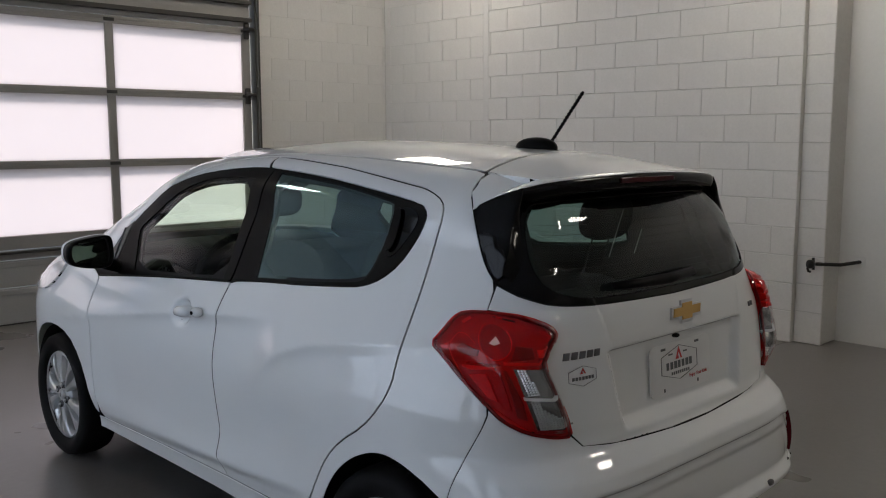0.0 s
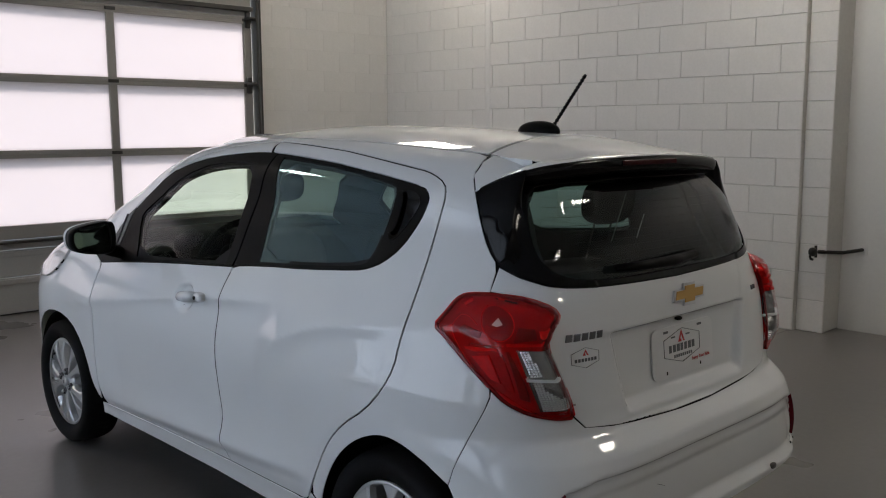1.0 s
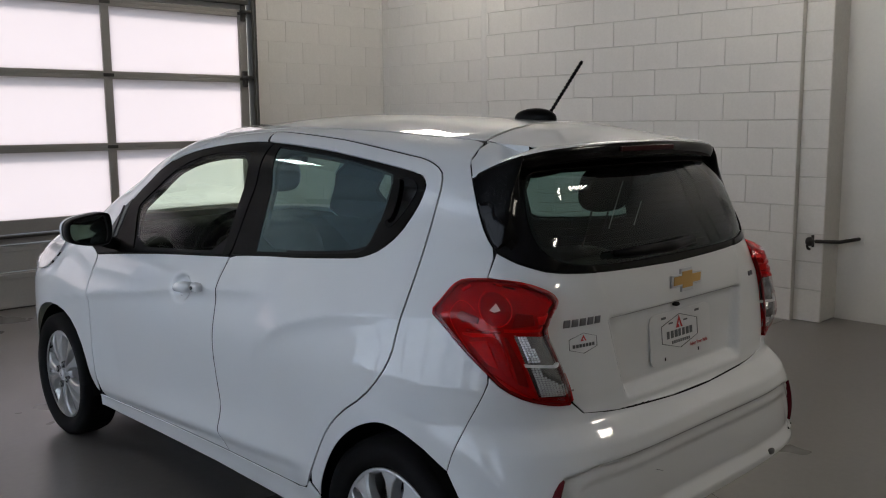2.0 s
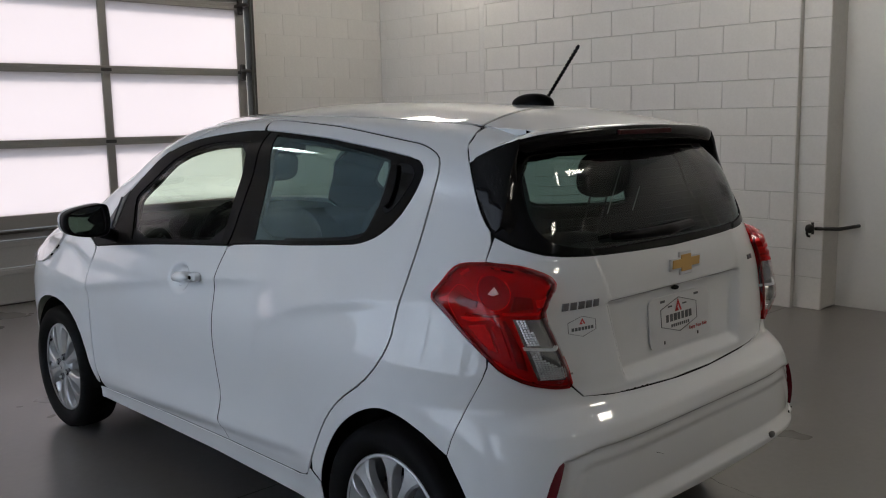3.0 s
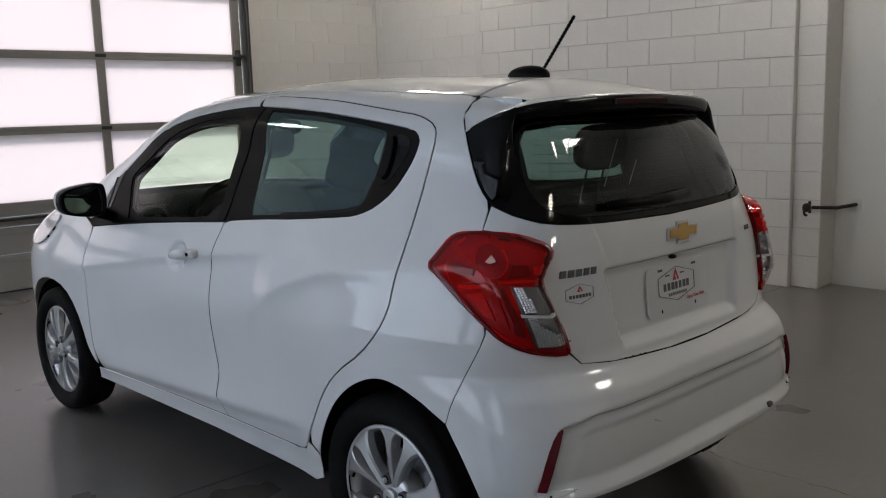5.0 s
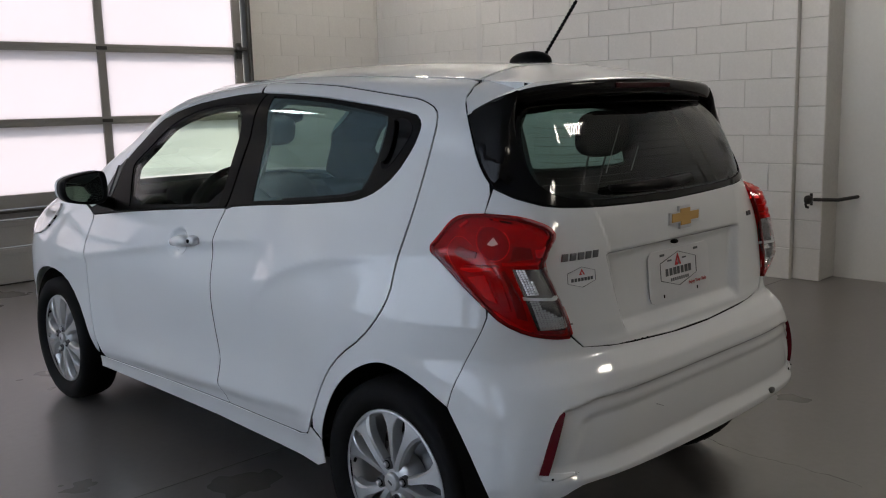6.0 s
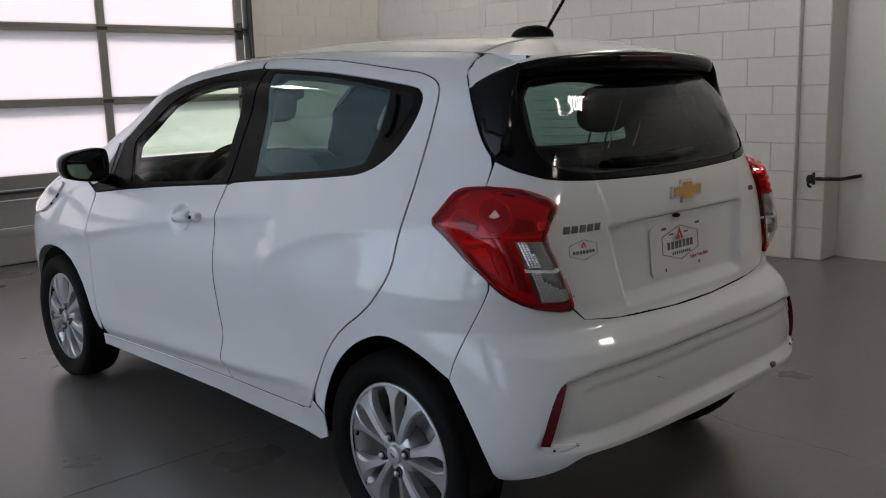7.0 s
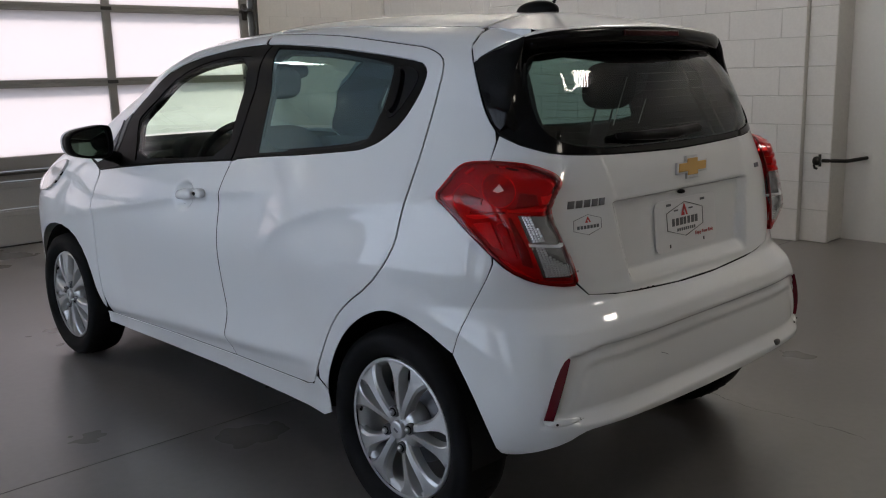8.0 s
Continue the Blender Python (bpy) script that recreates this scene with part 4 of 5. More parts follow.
        verts += [p, p + (q - p) * 0.35 + side_out, p + (q - p) * 0.75 + side_out, q + np.array([-0.002, 0.002, 0]), q + np.array([0.004, 0.001, 0]), q + (b - q) * 0.5 + np.array([0.004, 0, 0]), b]
    for i in range(len(root) - 1):
        faces += [(i * n + k, i * n + k + 1, (i + 1) * n + k + 1, (i + 1) * n + k) for k in range(n - 1)]
    for sx in (1, -1):
        part("spoiler_fin", mesh(np.array(verts) * np.array([sx, 1, 1]), faces if sx > 0 else [f[::-1] for f in faces]), SHINY, tailgate)
    part("stop_lamp", box((-0.135, -0.3245, 1.364), (0.135, -0.300, 1.379), 0.003), STOPLAMP, tailgate)
    # lamps
    for k in (0, 1):
        turn = (lambda q: q) if k == 0 else mirrored
        base = part("tail_lamp", mesh(*turn(skin(lamp_form, rounded(LAMP, 1), (), 0.012, lift=-0.006, depth=0.012, gap=0.0))), REDDEEP, body_of, "red tail lamp with a clear reversing lens")
        clear = rounded([(-0.244, 0.929), (-0.244, 0.929), (-0.306, 0.925), (-0.306, 0.925), (-0.325, 0.877), (-0.338, 0.833), (-0.354, 0.757), (-0.354, 0.757), (-0.292, 0.764), (-0.292, 0.764), (-0.278, 0.803), (-0.262, 0.859)], 1)
        cell = part("reversing_lamp", mesh(*turn(skin(lamp_form, clear, (), 0.012, lift=-0.001, depth=0.008))), LAMPSILVER, base)
        # small prisms that sparkle behind the clear lens, along its outer edge
        rng = random.Random(5)
        prisms, quads = [], []
        for v in np.arange(0.769, 0.924, 0.0058):
            left = -0.247 - 0.29 * (0.929 - v)
            wide = (0.020 - 0.05 * max(0.0, v - 0.885)) if v > 0.858 else (0.014 + 0.055 * float(smooth(0.835, 0.772, v)))
            if abs(v - 0.853) < 0.008:
                continue
            for u in np.arange(left - 0.003, left - wide, -0.0055):
                a, b, c2, d = (Vector(lamp_form(u + du, v + dv) + 0.003 * normals(lamp_form, np.array([[u, v]]), HEART)[0]) for du, dv in ((0, 0), (-0.005, 0), (-0.005, 0.0052), (0, 0.0052)))
                tip = (a + b + c2 + d) / 4 + Vector((-0.2, -0.9, 0.1)) * 0.0045 * rng.uniform(0.4, 1.0)
                at = len(prisms)
                prisms += [a, b, c2, d, tip]
                quads += [(at, at + 1, at + 4), (at + 1, at + 2, at + 4), (at + 2, at + 3, at + 4), (at + 3, at, at + 4)]
        flipx = -1 if k else 1
        part("prisms", mesh([(q.x * flipx, q.y, q.z) for q in prisms], quads if k == 0 else [f[::-1] for f in quads], None, False), SPARKLE, cell)
        part("divider", mesh(*turn(skin(lamp_form, [(-0.261, 0.859), (-0.335, 0.849), (-0.336, 0.842), (-0.263, 0.852)], (), 0.012, lift=0.006, depth=0.006, gap=0, soft=0.001))), PLATE, base)

        def bead(line, radius, mat, lift, name):
            q = [lamp_form(u, v) + lift * normals(lamp_form, np.array([[u, v]]), HEART)[0] for u, v in line]
            return part(name, sweep([p * np.array([flipx, 1, 1]) for p in q], radius, 6), mat, base)
        bead(np.vstack([clear, clear[:1]]), 0.0016, OPTIC, 0.008, "lens_frame")
        # the round lamp: a dish with a rim, and the folds of the reflector round it
        ring = [(-0.216 - 0.030 * math.cos(a), 0.996 + 0.048 * math.sin(a)) for a in np.linspace(0, 2 * math.pi, 28, endpoint=False)]
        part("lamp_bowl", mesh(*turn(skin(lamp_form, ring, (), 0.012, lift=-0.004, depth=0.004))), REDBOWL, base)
        # highlights on the rim and the fold lines, drawn as brighter red beads
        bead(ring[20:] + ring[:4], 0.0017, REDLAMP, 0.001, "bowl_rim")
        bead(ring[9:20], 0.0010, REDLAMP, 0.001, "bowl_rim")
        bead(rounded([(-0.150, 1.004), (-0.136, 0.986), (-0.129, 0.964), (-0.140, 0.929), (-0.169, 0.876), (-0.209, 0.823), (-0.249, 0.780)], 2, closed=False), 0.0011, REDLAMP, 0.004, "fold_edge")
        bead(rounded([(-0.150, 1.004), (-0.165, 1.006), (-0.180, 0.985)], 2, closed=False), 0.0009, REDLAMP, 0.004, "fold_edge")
        # reflector facets, with glow and shade painted in by lighter and darker reds
        for toned_facet, mat in (([(-0.158, 0.934), (-0.223, 0.940), (-0.226, 0.934), (-0.160, 0.928)], REDLAMP), ([(-0.150, 0.924), (-0.212, 0.932), (-0.218, 0.914), (-0.206, 0.922), (-0.172, 0.912), (-0.152, 0.916)], REDLAMP),
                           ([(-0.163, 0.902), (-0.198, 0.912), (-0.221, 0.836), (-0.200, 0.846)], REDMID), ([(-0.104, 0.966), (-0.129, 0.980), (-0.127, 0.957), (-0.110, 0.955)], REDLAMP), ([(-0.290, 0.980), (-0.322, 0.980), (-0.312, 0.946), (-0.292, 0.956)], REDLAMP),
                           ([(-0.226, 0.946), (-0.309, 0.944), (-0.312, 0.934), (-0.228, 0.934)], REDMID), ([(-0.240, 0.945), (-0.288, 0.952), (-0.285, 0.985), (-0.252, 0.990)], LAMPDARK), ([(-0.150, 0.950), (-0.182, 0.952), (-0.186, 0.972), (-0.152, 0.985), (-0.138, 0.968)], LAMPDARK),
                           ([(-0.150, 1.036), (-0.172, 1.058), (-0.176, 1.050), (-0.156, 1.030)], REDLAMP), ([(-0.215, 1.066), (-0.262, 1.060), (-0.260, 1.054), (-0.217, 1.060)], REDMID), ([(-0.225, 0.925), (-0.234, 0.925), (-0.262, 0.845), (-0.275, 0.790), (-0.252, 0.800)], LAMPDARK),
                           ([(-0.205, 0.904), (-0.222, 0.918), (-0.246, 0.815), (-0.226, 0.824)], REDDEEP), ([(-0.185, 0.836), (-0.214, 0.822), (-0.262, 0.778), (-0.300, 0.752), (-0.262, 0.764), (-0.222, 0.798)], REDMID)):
            part("toned_facet", mesh(*turn(skin(lamp_form, toned_facet, (), 0.012, lift=-0.001, depth=0.006, soft=0.002))), mat, base)
        # a glint in the lens, painted as a small pale pink patch
        part("lens_glint", mesh(*turn(skin(lamp_form, [(-0.206, 0.988), (-0.219, 1.006), (-0.226, 0.990), (-0.215, 0.984)], (), 0.01, lift=0.0108, depth=0.004, gap=0, soft=0.001))), GLINT, base, "pale pink spot painted as a glint in the lens")
        edge_line = [lamp_form(u, v) + 0.004 * normals(lamp_form, np.array([[u, v]]), HEART)[0] for u, v in np.vstack([inset(rounded(LAMP, 1), 0.004), inset(rounded(LAMP, 1), 0.004)[:1]])]
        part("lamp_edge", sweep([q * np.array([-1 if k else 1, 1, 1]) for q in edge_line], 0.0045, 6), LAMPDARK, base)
        part("lens", mesh(*turn(skin(lamp_form, rounded(LAMP, 1), [clear], 0.012, lift=0.010, depth=0.016, gap=0.0))), LENS_RED, base)
        part("clear_lens", mesh(*turn(skin(lamp_form, clear, (), 0.015, lift=0.010, depth=0.008, gap=0.0))), LENS_CLEAR, base)
        refl = rounded([(-0.326, 0.582), (-0.309, 0.566), (-0.291, 0.513), (-0.274, 0.427), (-0.274, 0.427), (-0.290, 0.424), (-0.290, 0.424), (-0.305, 0.495), (-0.317, 0.545)], 1)
        part("rear_reflector", mesh(*turn(skin(body, refl, (), 0.012, lift=0.0015, depth=0.02, gap=0.0, soft=0.001))), REFLECTOR, bumper)
        pocket = [(-0.270, 0.430), (-0.355, 0.419), (-0.330, 0.410), (-0.300, 0.405), (-0.276, 0.409)]
        part("reflector_pocket", mesh(*turn(skin(rear, rounded(pocket, 1), (), 0.01, lift=0.006, depth=0.008, gap=0.0, soft=0.004))), PAINT, bumper)
        clip = rear(-0.297, 0.4115) + 0.007 * normals(rear, np.array([[-0.297, 0.4115]]), HEART)[0]
        part("clip", blob(clip * np.array([-1 if k else 1, 1, 1]), (0.004, 0.003, 0.003), 2.2, 6, 10), DARK, bumper)
        head = [(2.27, 0.936), (2.37, 0.930), (2.50, 0.890), (2.66, 0.815), (2.70, 0.770), (2.54, 0.775), (2.41, 0.808), (2.32, 0.868)]
        part("headlamp", mesh(*turn(skin(body, rounded(head, 1), (), 0.02, lift=0.012, depth=0.02, soft=0.003))), HEADLENS, body_of, "clear swept-back headlamp")
    # nose, bonnet and windscreen
    for name, v0, v1, s0, rows, mat in (("front_bumper", 0.17, 0.86, 0.915, 24, PAINT), ("bonnet", 0.866, 1.005, 0.90, 16, PAINT), ("windscreen", 1.02, 1.433, 0.985, 18, GLASS_FRONT)):
        ss = np.sin(np.linspace(-1, 1, 41) * math.asin(s0))
        vv = np.linspace(v0, v1, rows)
        pts = np.concatenate([nose(ss, v) for v in vv]) - np.array([0, 0.004, 0.002])
        fs = [(i * 41 + j, i * 41 + j + 1, (i + 1) * 41 + j + 1, (i + 1) * 41 + j)[::-1] for i in range(rows - 1) for j in range(40)]
        part(name, mesh(pts, fs), mat, body_of)
    part("grille", box((-0.45, 3.02, 0.36), (0.45, 3.098, 0.58), 0.03, 3), TRIM, body_of)
    return body_of, doors, tailgate, bumper


CAR, DOORS, TAILGATE, BUMPER = car()


def wheels(parent):
    """Silver ten-spoke wheels in pairs, built at the rear left."""
    def wheel(name):
        w = thing(name, "", "")
        w.parent = parent
        prof = [(0.203, -0.055), (0.214, -0.070), (0.240, -0.086), (0.268, -0.086), (0.283, -0.074), (0.290, -0.050), (0.2925, 0.0), (0.290, 0.05), (0.283, 0.074), (0.262, 0.088), (0.205, 0.06)]
        tyre = part("tyre", lathe(prof, 72), RUBBER, w)
        for i in range(44):
            a = 2 * math.pi * i / 44
            lug = box((-0.030, -0.004, 0.2895), (0.030, 0.004, 0.2932), 0.001, 1)
            lug.transform(Matrix.Rotation(a, 4, "X"))
            part("tread_block", lug, RUBBER, tyre)
        rim = part("rim", lathe([(0.196, -0.066), (0.204, -0.068), (0.207, -0.062), (0.203, -0.052), (0.190, -0.050), (0.184, -0.02), (0.180, 0.05), (0.196, 0.07)], 72), ALLOY, w)
        keys = [(0.024, 0.010, -0.062, 0.03, 0.16), (0.050, 0.0100, -0.069, 0.034, 0.18), (0.085, 0.0105, -0.0715, 0.034, 0.20), (0.12, 0.0125, -0.0720, 0.033, 0.225),
                (0.15, 0.0165, -0.0705, 0.031, 0.245), (0.170, 0.0235, -0.0685, 0.029, 0.260), (0.186, 0.035, -0.066, 0.027, 0.268), (0.199, 0.050, -0.063, 0.024, 0.268)]
        curves = [spline([(k[0], k[j]) for k in keys]) for j in range(1, 5)]
        section = ((-1.25, 1.0), (-1.0, 0.10), (-1.0, 0.10), (-0.86, 0.0), (-0.86, 0.0), (-0.1, 0.05), (0.62, 0.10), (0.62, 0.10), (1.0, 0.30), (1.0, 0.30), (1.25, 1.0))
        radii, m = np.linspace(0.024, 0.199, 18), len(section)
        for i in range(5):
            for side in (-1, 1):
                verts = []
                for r in radii:
                    wd, x, th, lean = (float(c(r)) for c in curves)
                    a = radians(102) + 2 * math.pi * i / 5 + side * lean
                    out, across = Vector((0, math.cos(a), math.sin(a))), Vector((0, -math.sin(a), math.cos(a)))
                    for dw, dx in section:
                        q = out * r + across * (wd * dw * side)
                        verts.append((x + dx * th, q.y, q.z))
                faces = [(k * m + j, k * m + j + 1, (k + 1) * m + j + 1, (k + 1) * m + j) for k in range(len(radii) - 1) for j in range(m - 1) if section[j] != section[j + 1]]
                part("spoke", mesh(verts, faces if side > 0 else [f[::-1] for f in faces]), ALLOY, rim)
        part("hub", lathe([(0.0, -0.064), (0.026, -0.064), (0.040, -0.062), (0.058, -0.056), (0.066, -0.046), (0.07, 0.0)], 40), ALLOY, rim)
        cap = part("centre_cap", lathe([(0.0, -0.0785), (0.020, -0.078), (0.0255, -0.0765), (0.027, -0.072), (0.027, -0.060)], 32), ALLOY, rim, "silver centre cap with a small emblem")
        part("cap_mark", box((-0.0797, -0.009, -0.0035), (-0.0775, 0.009, 0.0035), 0.001, 1, Matrix.Rotation(0.5, 3, "X")), BRAKE, cap)
        for i in range(4):
            a = radians(74) + math.pi / 2 * i
            m4 = Matrix.Translation((0, 0.052 * math.cos(a), 0.052 * math.sin(a)))
            part("nut_hole", lathe([(0.0, -0.0725), (0.0125, -0.0727), (0.0150, -0.0745), (0.0162, -0.0740), (0.0170, -0.060)], 20, m4), BRAKE, rim)
            # near-black disc in place of the shaded depth of the nut hole
            part("hole_shade", lathe([(0.0, -0.0752), (0.0120, -0.0750), (0.0121, -0.070)], 20, m4), DARK, rim)
            part("wheel_nut", lathe([(0.0, -0.084), (0.0060, -0.084), (0.0085, -0.081), (0.0085, -0.070)], 6, m4), CHROME, rim)
        part("valve", sweep([(-0.060, 0.176 * math.cos(0.1), 0.176 * math.sin(0.1)), (-0.072, 0.165 * math.cos(0.1), 0.165 * math.sin(0.1))], 0.0045, 8), RUBBER, rim)
        part("brake_drum", lathe([(0.0, 0.005), (0.115, 0.005), (0.12, 0.012), (0.12, 0.06)], 40), BRAKE, w)
        return w
    first = wheel("wheel")
    first.matrix_basis = pose(-0.675, 0.0, 0.2925)
    for m in (pose(-0.675, 2.385, 0.2925, 34, 0, 0), pose(0.675, 0.0, 0.2925, 12, 0, 180), pose(0.675, 2.385, 0.2925, 40, 0, 180)):
        copy_thing(first, m)
    for o in [c for c in parent.children if c.name.startswith("wheel")]:
        for key in ("label", "category"):
            if key in o:
                del o[key]


def underside(parent):
    part("floor_pan", box((-0.52, -0.12, 0.265), (0.52, 2.9, 0.33), 0.02), DARK, parent)
    for x0, x1 in ((-0.72, -0.52), (0.52, 0.72)):
        part("floor_side", box((x0, 0.33, 0.262), (x1, 1.98, 0.33), 0.01), DARK, parent)
    for y in (0.03, 2.36):
        for s in (-1, 1):
            verts, faces = [], []
            for i in range(25):
                a = -0.12 + (math.pi + 0.24) * i / 24
                for x in (s * 0.50, s * 0.745):
                    verts.append((x, y + 0.325 * math.cos(a), 0.30 + 0.335 * math.sin(a)))
            faces = [(2 * i, 2 * i + 1, 2 * i + 3, 2 * i + 2) for i in range(24)]
            faces.append(tuple(2 * i for i in range(25)))
            part("wheel_liner", mesh(verts, faces), DARK, parent)


def cabin(parent):
    """Linings and furniture of the cabin."""
    f_hole = rounded([(0.945, 1.02), (0.950, 1.20), (0.952, 1.345), (1.163, 1.354), (1.343, 1.336), (1.529, 1.272), (1.680, 1.155), (1.690, 1.120), (1.60, 0.98), (1.25, 0.998)], 1)
    r_hole = rounded([(0.75, 1.047), (0.772, 1.20), (0.80, 1.368), (0.60, 1.362), (0.40, 1.350), (0.13, 1.332), (0.082, 1.318), (0.107, 1.235), (0.130, 1.14), (0.16, 1.10), (0.407, 1.070)], 1)
    side = [(-0.20, 0.67), (-0.20, 1.40), (-0.1, 1.43), (1.50, 1.43), (1.70, 1.362), (1.90, 1.260), (2.02, 1.140), (2.14, 1.02), (2.08, 0.95), (2.04, 0.70), (1.93, 0.60), (1.93, 0.28), (0.36, 0.28), (0.33, 0.50), (0.22, 0.66)]
    # near-black sheet close behind the flank, so that its seams look shaded
    both("side_gap_shade", skin(body, [(u, min(v, 1.425)) for u, v in side], [[(u, v) for u, v in f_hole], [(u, v) for u, v in r_hole]], 0.03, lift=-0.0065, depth=0.002), DARK, (parent, parent))
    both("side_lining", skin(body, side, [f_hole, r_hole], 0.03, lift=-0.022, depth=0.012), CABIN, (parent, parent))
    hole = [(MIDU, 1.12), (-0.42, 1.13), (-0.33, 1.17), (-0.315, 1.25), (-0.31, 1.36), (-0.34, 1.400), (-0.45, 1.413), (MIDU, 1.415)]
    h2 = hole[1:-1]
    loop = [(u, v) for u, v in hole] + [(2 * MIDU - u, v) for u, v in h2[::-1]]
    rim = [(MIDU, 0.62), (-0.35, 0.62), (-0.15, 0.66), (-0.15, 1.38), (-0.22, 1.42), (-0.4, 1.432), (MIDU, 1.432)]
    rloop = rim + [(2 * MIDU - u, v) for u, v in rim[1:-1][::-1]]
    # the same near-black backing, to darken the seams round the tailgate
    part("gate_gap_shade", mesh(*skin(rear, rloop, [loop], 0.02, lift=-0.008, depth=0.002)), DARK, parent)
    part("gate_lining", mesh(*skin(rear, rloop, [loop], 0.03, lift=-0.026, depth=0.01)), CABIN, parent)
    liner = [(-0.40, -0.22), (0.40, -0.22), (0.40, 1.46), (-0.40, 1.46)]
    part("headliner", mesh(*skin(roof, liner, step=0.06, lift=-0.03, heart=np.array([0, 0.7, 0]))), LINER, parent)
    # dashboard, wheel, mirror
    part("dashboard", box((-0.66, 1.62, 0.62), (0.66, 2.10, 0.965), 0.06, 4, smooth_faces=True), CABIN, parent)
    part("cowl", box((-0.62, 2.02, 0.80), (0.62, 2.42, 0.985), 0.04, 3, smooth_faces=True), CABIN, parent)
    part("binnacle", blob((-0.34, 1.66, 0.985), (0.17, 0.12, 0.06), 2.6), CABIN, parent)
    wheel_m = pose(-0.34, 1.46, 0.93, 24, 0, 0)
    ring = [wheel_m @ Vector((0.182 * math.cos(a), 0, 0.182 * math.sin(a))) for a in np.linspace(0, 2 * math.pi, 49)]
    sw = part("steering_wheel", sweep(ring, 0.015, 10), CABIN, parent)
    part("wheel_boss", blob(wheel_m @ Vector((0, 0.02, 0)), (0.075, 0.03, 0.06), 2.6), CABIN, sw)
    for a in (0.1, math.pi - 0.1, -math.pi / 2):
        part("wheel_spoke", sweep([wheel_m @ Vector((0.05 * math.cos(a), 0.01, 0.05 * math.sin(a))), wheel_m @ Vector((0.178 * math.cos(a), 0, 0.178 * math.sin(a)))], 0.014, 8), CABIN, sw)
    part("inside_mirror", blob((0.0, 1.56, 1.30), (0.11, 0.018, 0.035), 3), TRIM, parent)

    def seat(x, y, z, lean, rest, name, wide=0.23, tall=0.31):
        turn = Matrix.Rotation(radians(lean), 3, "X")
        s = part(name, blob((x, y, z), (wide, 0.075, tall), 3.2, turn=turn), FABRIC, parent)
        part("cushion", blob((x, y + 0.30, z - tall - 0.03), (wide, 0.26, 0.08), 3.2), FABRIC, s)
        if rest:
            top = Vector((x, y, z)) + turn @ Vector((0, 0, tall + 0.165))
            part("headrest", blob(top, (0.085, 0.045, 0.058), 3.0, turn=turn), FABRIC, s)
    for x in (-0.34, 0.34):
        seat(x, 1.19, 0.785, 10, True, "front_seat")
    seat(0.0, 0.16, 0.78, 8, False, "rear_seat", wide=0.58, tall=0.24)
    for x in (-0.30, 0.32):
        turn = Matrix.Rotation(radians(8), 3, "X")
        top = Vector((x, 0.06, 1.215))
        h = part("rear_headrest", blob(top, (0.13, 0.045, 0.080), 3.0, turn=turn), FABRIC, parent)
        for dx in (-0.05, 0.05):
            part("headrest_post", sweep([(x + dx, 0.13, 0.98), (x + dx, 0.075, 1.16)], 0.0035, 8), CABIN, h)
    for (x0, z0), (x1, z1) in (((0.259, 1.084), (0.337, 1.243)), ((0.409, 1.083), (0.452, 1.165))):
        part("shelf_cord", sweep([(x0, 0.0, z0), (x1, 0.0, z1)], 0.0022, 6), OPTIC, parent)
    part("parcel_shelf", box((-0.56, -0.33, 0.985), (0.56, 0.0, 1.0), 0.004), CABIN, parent)


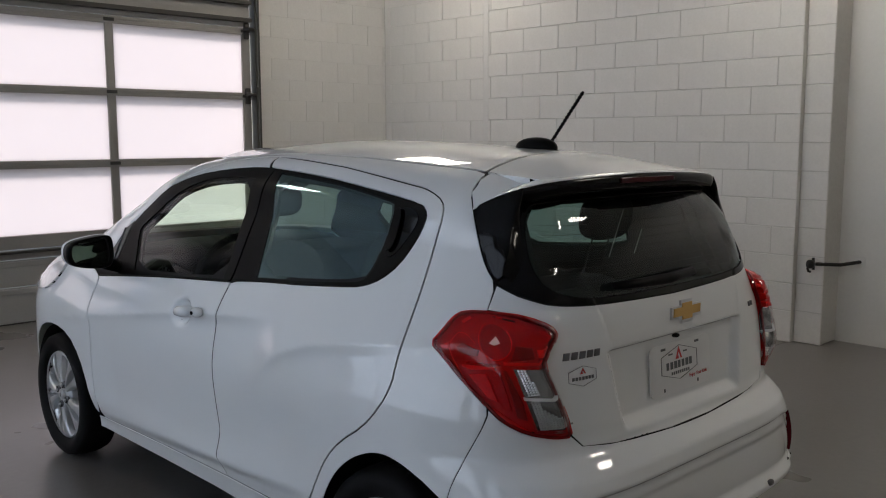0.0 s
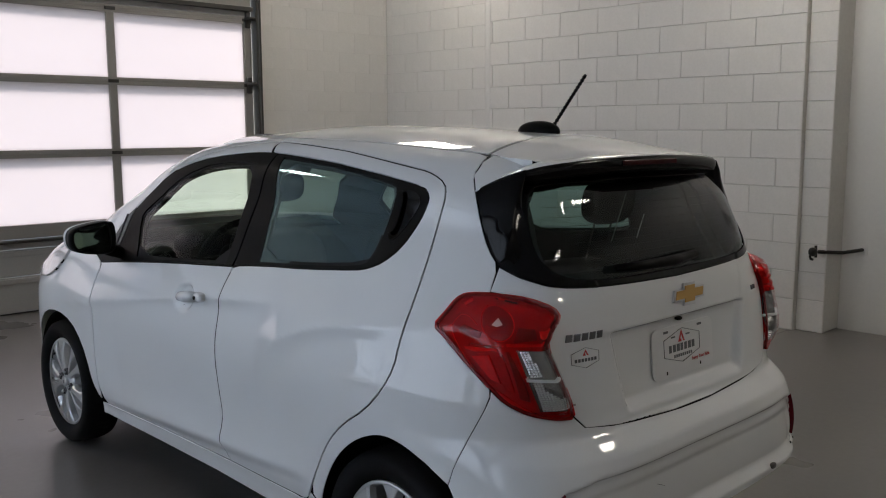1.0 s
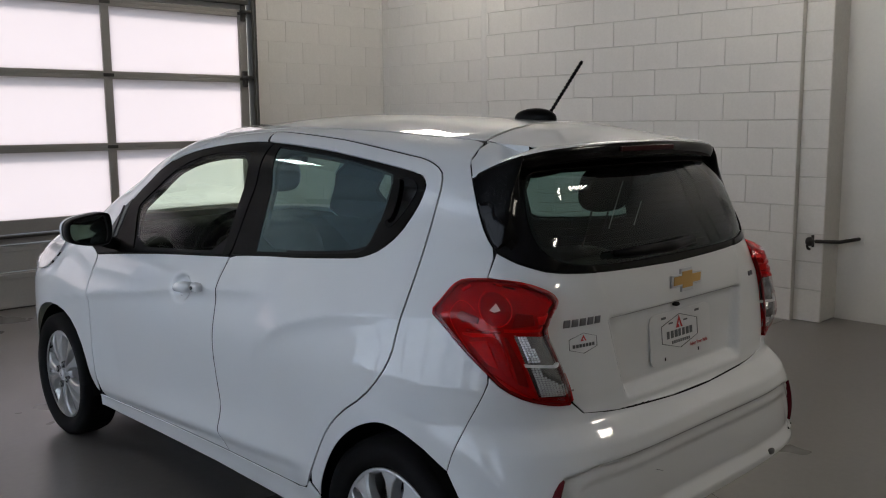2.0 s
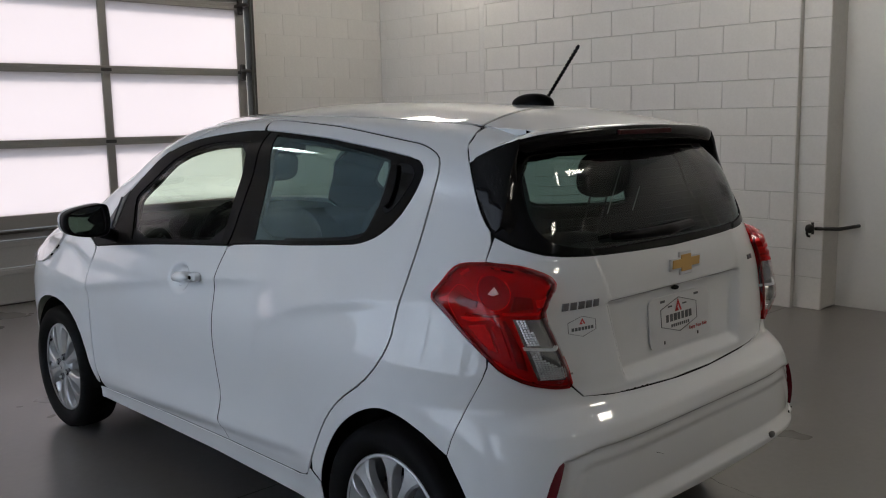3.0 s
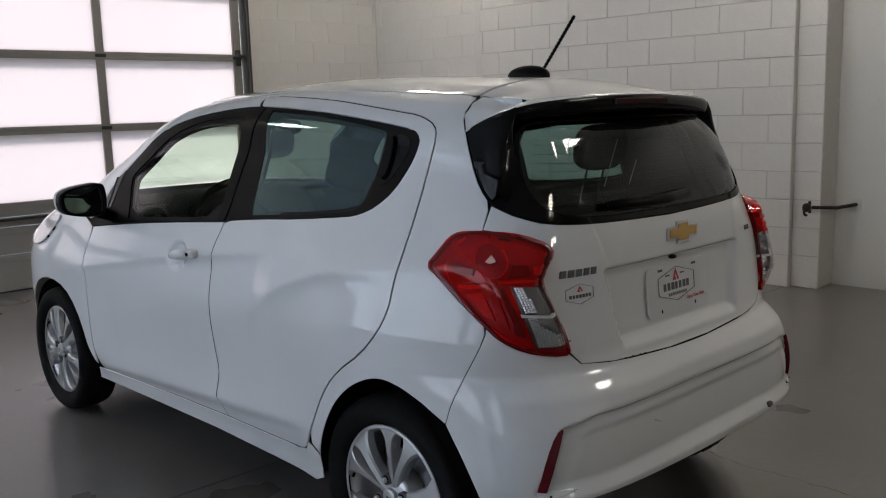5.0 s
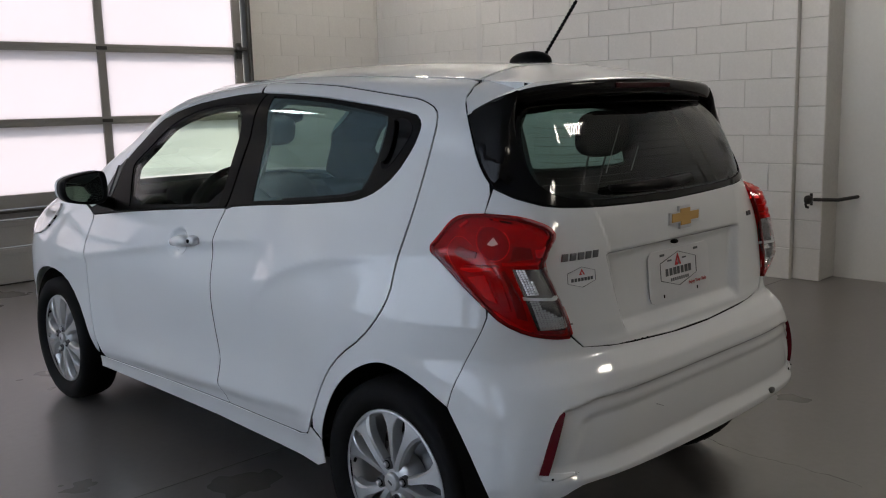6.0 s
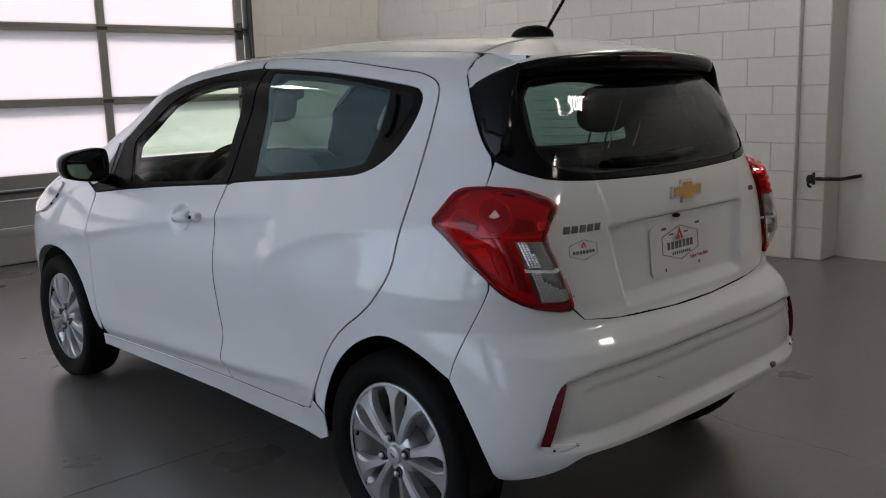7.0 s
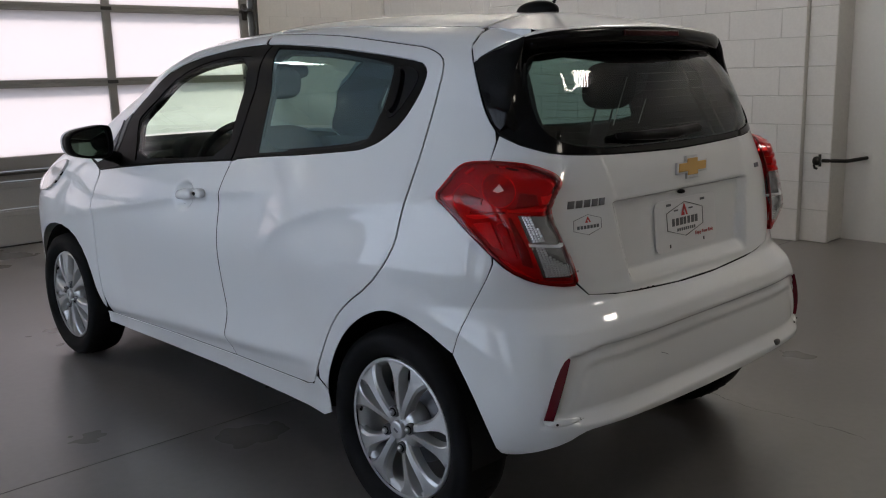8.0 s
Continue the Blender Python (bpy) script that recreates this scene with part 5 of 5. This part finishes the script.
def trimmings():
    """Handles, mirrors, aerial, wiper, emblem, plate and stickers."""
    for k, door in enumerate(DOORS):
        s = -1 if k == 0 else 1
        pts = [body(u, v)[..., :] for u, v in ((1.190, 0.864), (1.150, 0.872), (1.085, 0.881), (1.03, 0.886))]
        p = [Vector((s * abs(float(q[0])), float(q[1]), float(q[2]))) for q in pts]
        out = [0.006, 0.026, 0.032, 0.018]
        p = [Vector((q.x + s * o, q.y, q.z)) for q, o in zip(p, out)]
        h = part("door_handle", sweep(p, [0.012, 0.019, 0.021, 0.019], 14, 0.9), PAINT, door)
        c = body(1.005, 0.888)
        c = Vector((s * abs(float(c[0])) + s * 0.012, float(c[1]), float(c[2])))
        part("lock_cover", blob(c, (0.018, 0.026, 0.017), 2.6), PAINT, h)
        part("keyhole", lathe([(0.0, -0.0225), (0.0065, -0.022), (0.0065, -0.018)], 14, Matrix.Translation(c) @ pose(0, 0, 0, 0, 0, 0 if s < 0 else 180)), DARK, h)
        # door mirror
        face = rounded([(-0.955, 1.018), (-0.957, 1.066), (-0.940, 1.088), (-0.900, 1.101), (-0.800, 1.114), (-0.776, 1.100), (-0.772, 1.010), (-0.800, 0.975), (-0.925, 0.990)], 3)
        heart = face.mean(0)

        def shell(slices, tilt=0.0):
            """The mirror's outline drawn through slices of (y, size, shift to the car), leaning by tilt."""
            verts, n = [], len(face)
            for y, size, shift in slices:
                verts += [(-s * (heart[0] + (q[0] - heart[0]) * size + shift), y + tilt * size * (q[1] - heart[1] + q[0] - heart[0]), heart[1] + (q[1] - heart[1]) * size) for q in face]
            faces = [(i * n + j, i * n + (j + 1) % n, (i + 1) * n + (j + 1) % n, (i + 1) * n + j) for i in range(len(slices) - 1) for j in range(n)]
            faces.append(tuple((len(slices) - 1) * n + j for j in range(n)))
            return mesh(verts, [f[::-1] for f in faces] if s < 0 else faces)
        m = part("door_mirror", shell([(1.672, 0.84, 0.0), (1.650, 0.87, 0.0), (1.648, 0.93, 0.0), (1.655, 0.99, 0.0), (1.672, 1.0, 0.0), (1.706, 0.99, 0.0)]), TRIM, door, "black door mirror with a white cap")
        part("mirror_cap", shell([(1.7065, 0.985, 0.0), (1.708, 1.01, 0.0), (1.730, 0.995, 0.002), (1.760, 0.90, 0.008), (1.782, 0.70, 0.018), (1.792, 0.40, 0.028), (1.795, 0.10, 0.035)]), PAINT, m)
        part("mirror_face", shell([(1.6560, 0.845, 0.0), (1.6555, 0.60, 0.0), (1.6550, 0.05, 0.0)], 0.10), MIRROR, m)
        part("mirror_foot", sweep([(s * 0.69, 1.76, 0.955), (s * 0.74, 1.74, 0.975), (s * 0.80, 1.71, 0.995)], [0.035, 0.032, 0.03], 12, 0.6), TRIM, m)
        part("sail_trim", sweep([body(1.845, 1.14) * np.array([-s, 1, 1]) + np.array([s * 0.004, 0, 0]), body(1.815, 0.985) * np.array([-s, 1, 1]) + np.array([s * 0.004, 0, 0])], 0.0035, 6), BRAKE, door)
    # aerial
    base = part("aerial_base", blob((0.0, 0.113, 1.458), (0.034, 0.085, 0.036), 2.2), TRIM, CAR)
    mast = [Vector((0.0, 0.045, 1.485)).lerp(Vector((0.0, -0.075, 1.634)), t) for t in np.linspace(0, 1, 45)]
    part("aerial_mast", sweep(mast, [0.0046 + 0.0022 * (i % 3 == 0) for i in range(45)], 8), TRIM, base)
    # wiper
    w = [rear(u, v) + np.array([0, -0.018, 0.0]) for u, v in ((-0.50, 1.160), (-0.60, 1.153), (-0.72, 1.150), (-0.84, 1.162))]
    part("rear_wiper", sweep(w, [0.010, 0.015, 0.018, 0.014], 10, 0.7), TRIM, TAILGATE)
    for i in range(9):
        v = 1.155 + 0.024 * i
        part("heater_wire", sweep([rear(u, v) + np.array([0, 0.006, 0]) for u in np.linspace(-0.335, 2 * MIDU + 0.335, 16)], 0.0007, 4), DARK, TAILGATE)
    # emblem: a slanted cross
    def cross(grow, y, thick):
        bm = bmesh.new()
        outline = [(-0.080, -0.014), (-0.030, -0.014), (-0.034, -0.027), (0.022, -0.027), (0.026, -0.014), (0.070, -0.014), (0.080, 0.014), (0.030, 0.014), (0.034, 0.027), (-0.022, 0.027), (-0.026, 0.014), (-0.070, 0.014)]
        vs = [bm.verts.new((x * (1 + grow / 0.078) , 0, z * (1 + grow / 0.025))) for x, z in outline]
        f = bm.faces.new(vs)
        ext = bmesh.ops.extrude_face_region(bm, geom=[f])
        bmesh.ops.translate(bm, vec=(0, -thick, 0), verts=[g for g in ext["geom"] if isinstance(g, bmesh.types.BMVert)])
        bmesh.ops.recalc_face_normals(bm, faces=bm.faces[:])
        bmesh.ops.bevel(bm, geom=bm.edges[:], offset=0.0012, segments=1, affect="EDGES")
        bmesh.ops.transform(bm, matrix=pose(0.034, y, 0.989, -11, 0, 0), verts=bm.verts)
        return from_bm(bm)
    eye_at = rear(2 * MIDU + 0.487, 0.405)
    part("tow_cover", blob(eye_at * np.array([1, 1, 1]) + np.array([0.0, -0.001, 0.0]), (0.016, 0.008, 0.010), 2.4, 8, 14), GREYTRIM, BUMPER)
    part("scuff", sweep([rear(u, v) + np.array([0, -0.0002, 0]) for u, v in ((-0.560, 0.520), (-0.572, 0.514), (-0.585, 0.506))], 0.0008, 4), GREYINK, BUMPER)
    em = part("emblem", cross(0.0055, -0.4350, 0.008), CHROME, TAILGATE, "gold slanted cross with a chrome edge")
    part("emblem_fill", cross(-0.003, -0.4345, 0.0105), GOLD, em)
    # plate
    pm = pose(0.018, -0.4360, 0.828, -5, 0, 0)

    def flat(name, x0, x1, z0, z1, mat, parent, y=-0.0035, bevel=0.0, deep=0.002):
        me = box((x0, y, z0), (x1, y + deep, z1), bevel)
        me.transform(pm)
        return part(name, me, mat, parent)
    ol = [(-0.164 + 1.07 * dx, -0.074 + dz) for dx, dz in ((0.0, 0.02), (0.006, 0.006), (0.02, 0.0), (0.284, 0.0), (0.298, 0.006), (0.304, 0.02), (0.304, 0.128), (0.298, 0.142), (0.284, 0.148), (0.02, 0.148), (0.006, 0.142), (0.0, 0.128))]
    bm = bmesh.new()
    f = bm.faces.new([bm.verts.new((x, 0, z)) for x, z in ol])
    ext = bmesh.ops.extrude_face_region(bm, geom=[f])
    bmesh.ops.translate(bm, vec=(0, -0.003, 0), verts=[g for g in ext["geom"] if isinstance(g, bmesh.types.BMVert)])
    bmesh.ops.recalc_face_normals(bm, faces=bm.faces[:])
    bmesh.ops.transform(bm, matrix=pm, verts=bm.verts)
    plate = part("number_plate", from_bm(bm), PLATE, TAILGATE, "white dealer plate with grey and red print")

    def hexagon(r, cx, cz, parent, where, mat, w=0.0022, tall=1.0):
        pts = [(cx + tall * r * math.sin(a), cz + r * math.cos(a)) for a in (0, 1.0472, 2.0944, 3.1416, 4.1888, 5.236)]
        for (x0, z0), (x1, z1) in zip(pts, pts[1:] + pts[:1]):
            part("hexagon_side", sweep([where((x0, z0)), where((x1, z1))], w / 2, 4), mat, parent)
    on_plate = lambda q: pm @ Vector((q[0], -0.0035, q[1]))
    hexagon(0.050, -0.009, 0.012, plate, on_plate, GREYINK, 0.0022, 2.2)
    for i in range(7):
        x = -0.078 + 0.0202 * i
        flat("print", x, x + (0.0135, 0.0150, 0.0165, 0.0135, 0.0140, 0.0160, 0.0150)[i], -0.004, 0.0175, GREYINK, plate)
    for i in range(9):
        flat("small_print", -0.053 + 0.0111 * i, -0.0455 + 0.0111 * i, -0.0215, -0.0125, GREYINK, plate)

    def wedge(parent, where, cx, cz, s):
        pts = [(-0.6, -0.5), (0, 0.75), (0.6, -0.5), (0.3, -0.5), (0.0, 0.15), (-0.18, -0.2), (-0.05, -0.2), (0.05, -0.5)]
        me = mesh([where((cx + s * x, cz + s * z)) for x, z in pts], [(0, 1, 4), (4, 1, 2), (4, 2, 3), (0, 4, 5), (0, 5, 6), (0, 6, 7)], None, False)
        part("red_mark", me, REDINK, parent)
    on_face = lambda q: pm @ Vector((q[0], -0.005, q[1]))
    wedge(plate, on_face, -0.014, 0.038, 0.030)
    for x in (-0.066, 0.012):
        flat("small_print", x, x + 0.022, 0.038, 0.0425, GREYINK, plate)
    for x in (-0.092, 0.088):
        flat("plate_bolt_mark", x - 0.012, x + 0.012, 0.056, 0.063, GREYINK, plate)
        flat("plate_hole", x - 0.003, x + 0.003, -0.064, -0.054, DARK, plate)
    text = bpy.data.curves.new("slogan", "FONT")
    text.body, text.size, text.extrude = "Enjoy Your Ride", 0.0150, 0.0004
    holder = new("slogan_source", text)
    dg = bpy.context.evaluated_depsgraph_get()
    me = bpy.data.meshes.new_from_object(holder.evaluated_get(dg))
    bpy.data.objects.remove(holder)
    me.transform(pm @ pose(0.040, -0.0042, -0.042, 90, 0, 0))
    me.materials.clear()
    part("slogan", me, REDINK, plate)
    part("plate_lamp", blob((-0.008, -0.433, 0.921), (0.012, 0.010, 0.006), 2.5), DARK, TAILGATE)
    # chrome model name as plain bars, dealer sticker, small badge
    def on_gate(u, v, lift=0.003):
        q = np.array([[u, v]])
        return Vector(rear(q[:, 0], q[:, 1])[0] + lift * normals(rear, q, HEART)[0])
    for i in range(5):
        u0 = -0.351 - i * 0.0195
        outline = [(u0, 0.930), (u0 - 0.003, 0.951), (u0 - 0.0175, 0.951), (u0 - 0.0145, 0.930)]
        part("name_bar", mesh(*skin(rear, outline, (), 0.01, lift=0.004, depth=0.005, gap=0, soft=0.0022)), BRAKE, TAILGATE)
    for i in range(2):
        u0 = 2 * MIDU + 0.40 + i * 0.016
        part("badge_bar", sweep([on_gate(u0, 0.955), on_gate(u0, 0.972)], 0.004, 6), BRAKE, TAILGATE)
    st = lambda q: on_gate(-0.398 - q[0], 0.884 + q[1], 0.0015)
    hexagon(0.026, 0.0, 0.0, TAILGATE, st, GREYINK, 0.0014, 1.55)
    for i in range(7):
        x = -0.0265 + 0.0082 * i
        part("sticker_print", mesh(*skin(rear, [(-0.398 - x, 0.874), (-0.398 - x, 0.8825), (-0.4038 - x, 0.8825), (-0.4038 - x, 0.874)], (), 0.01, lift=0.0014, depth=0.001, gap=0, soft=0.0003)), GREYINK, TAILGATE)
    wedge(TAILGATE, st, 0.0, 0.012, 0.013)


wheels(CAR)
underside(CAR)
cabin(CAR)
trimmings()
blocks(NORTH, EAST)
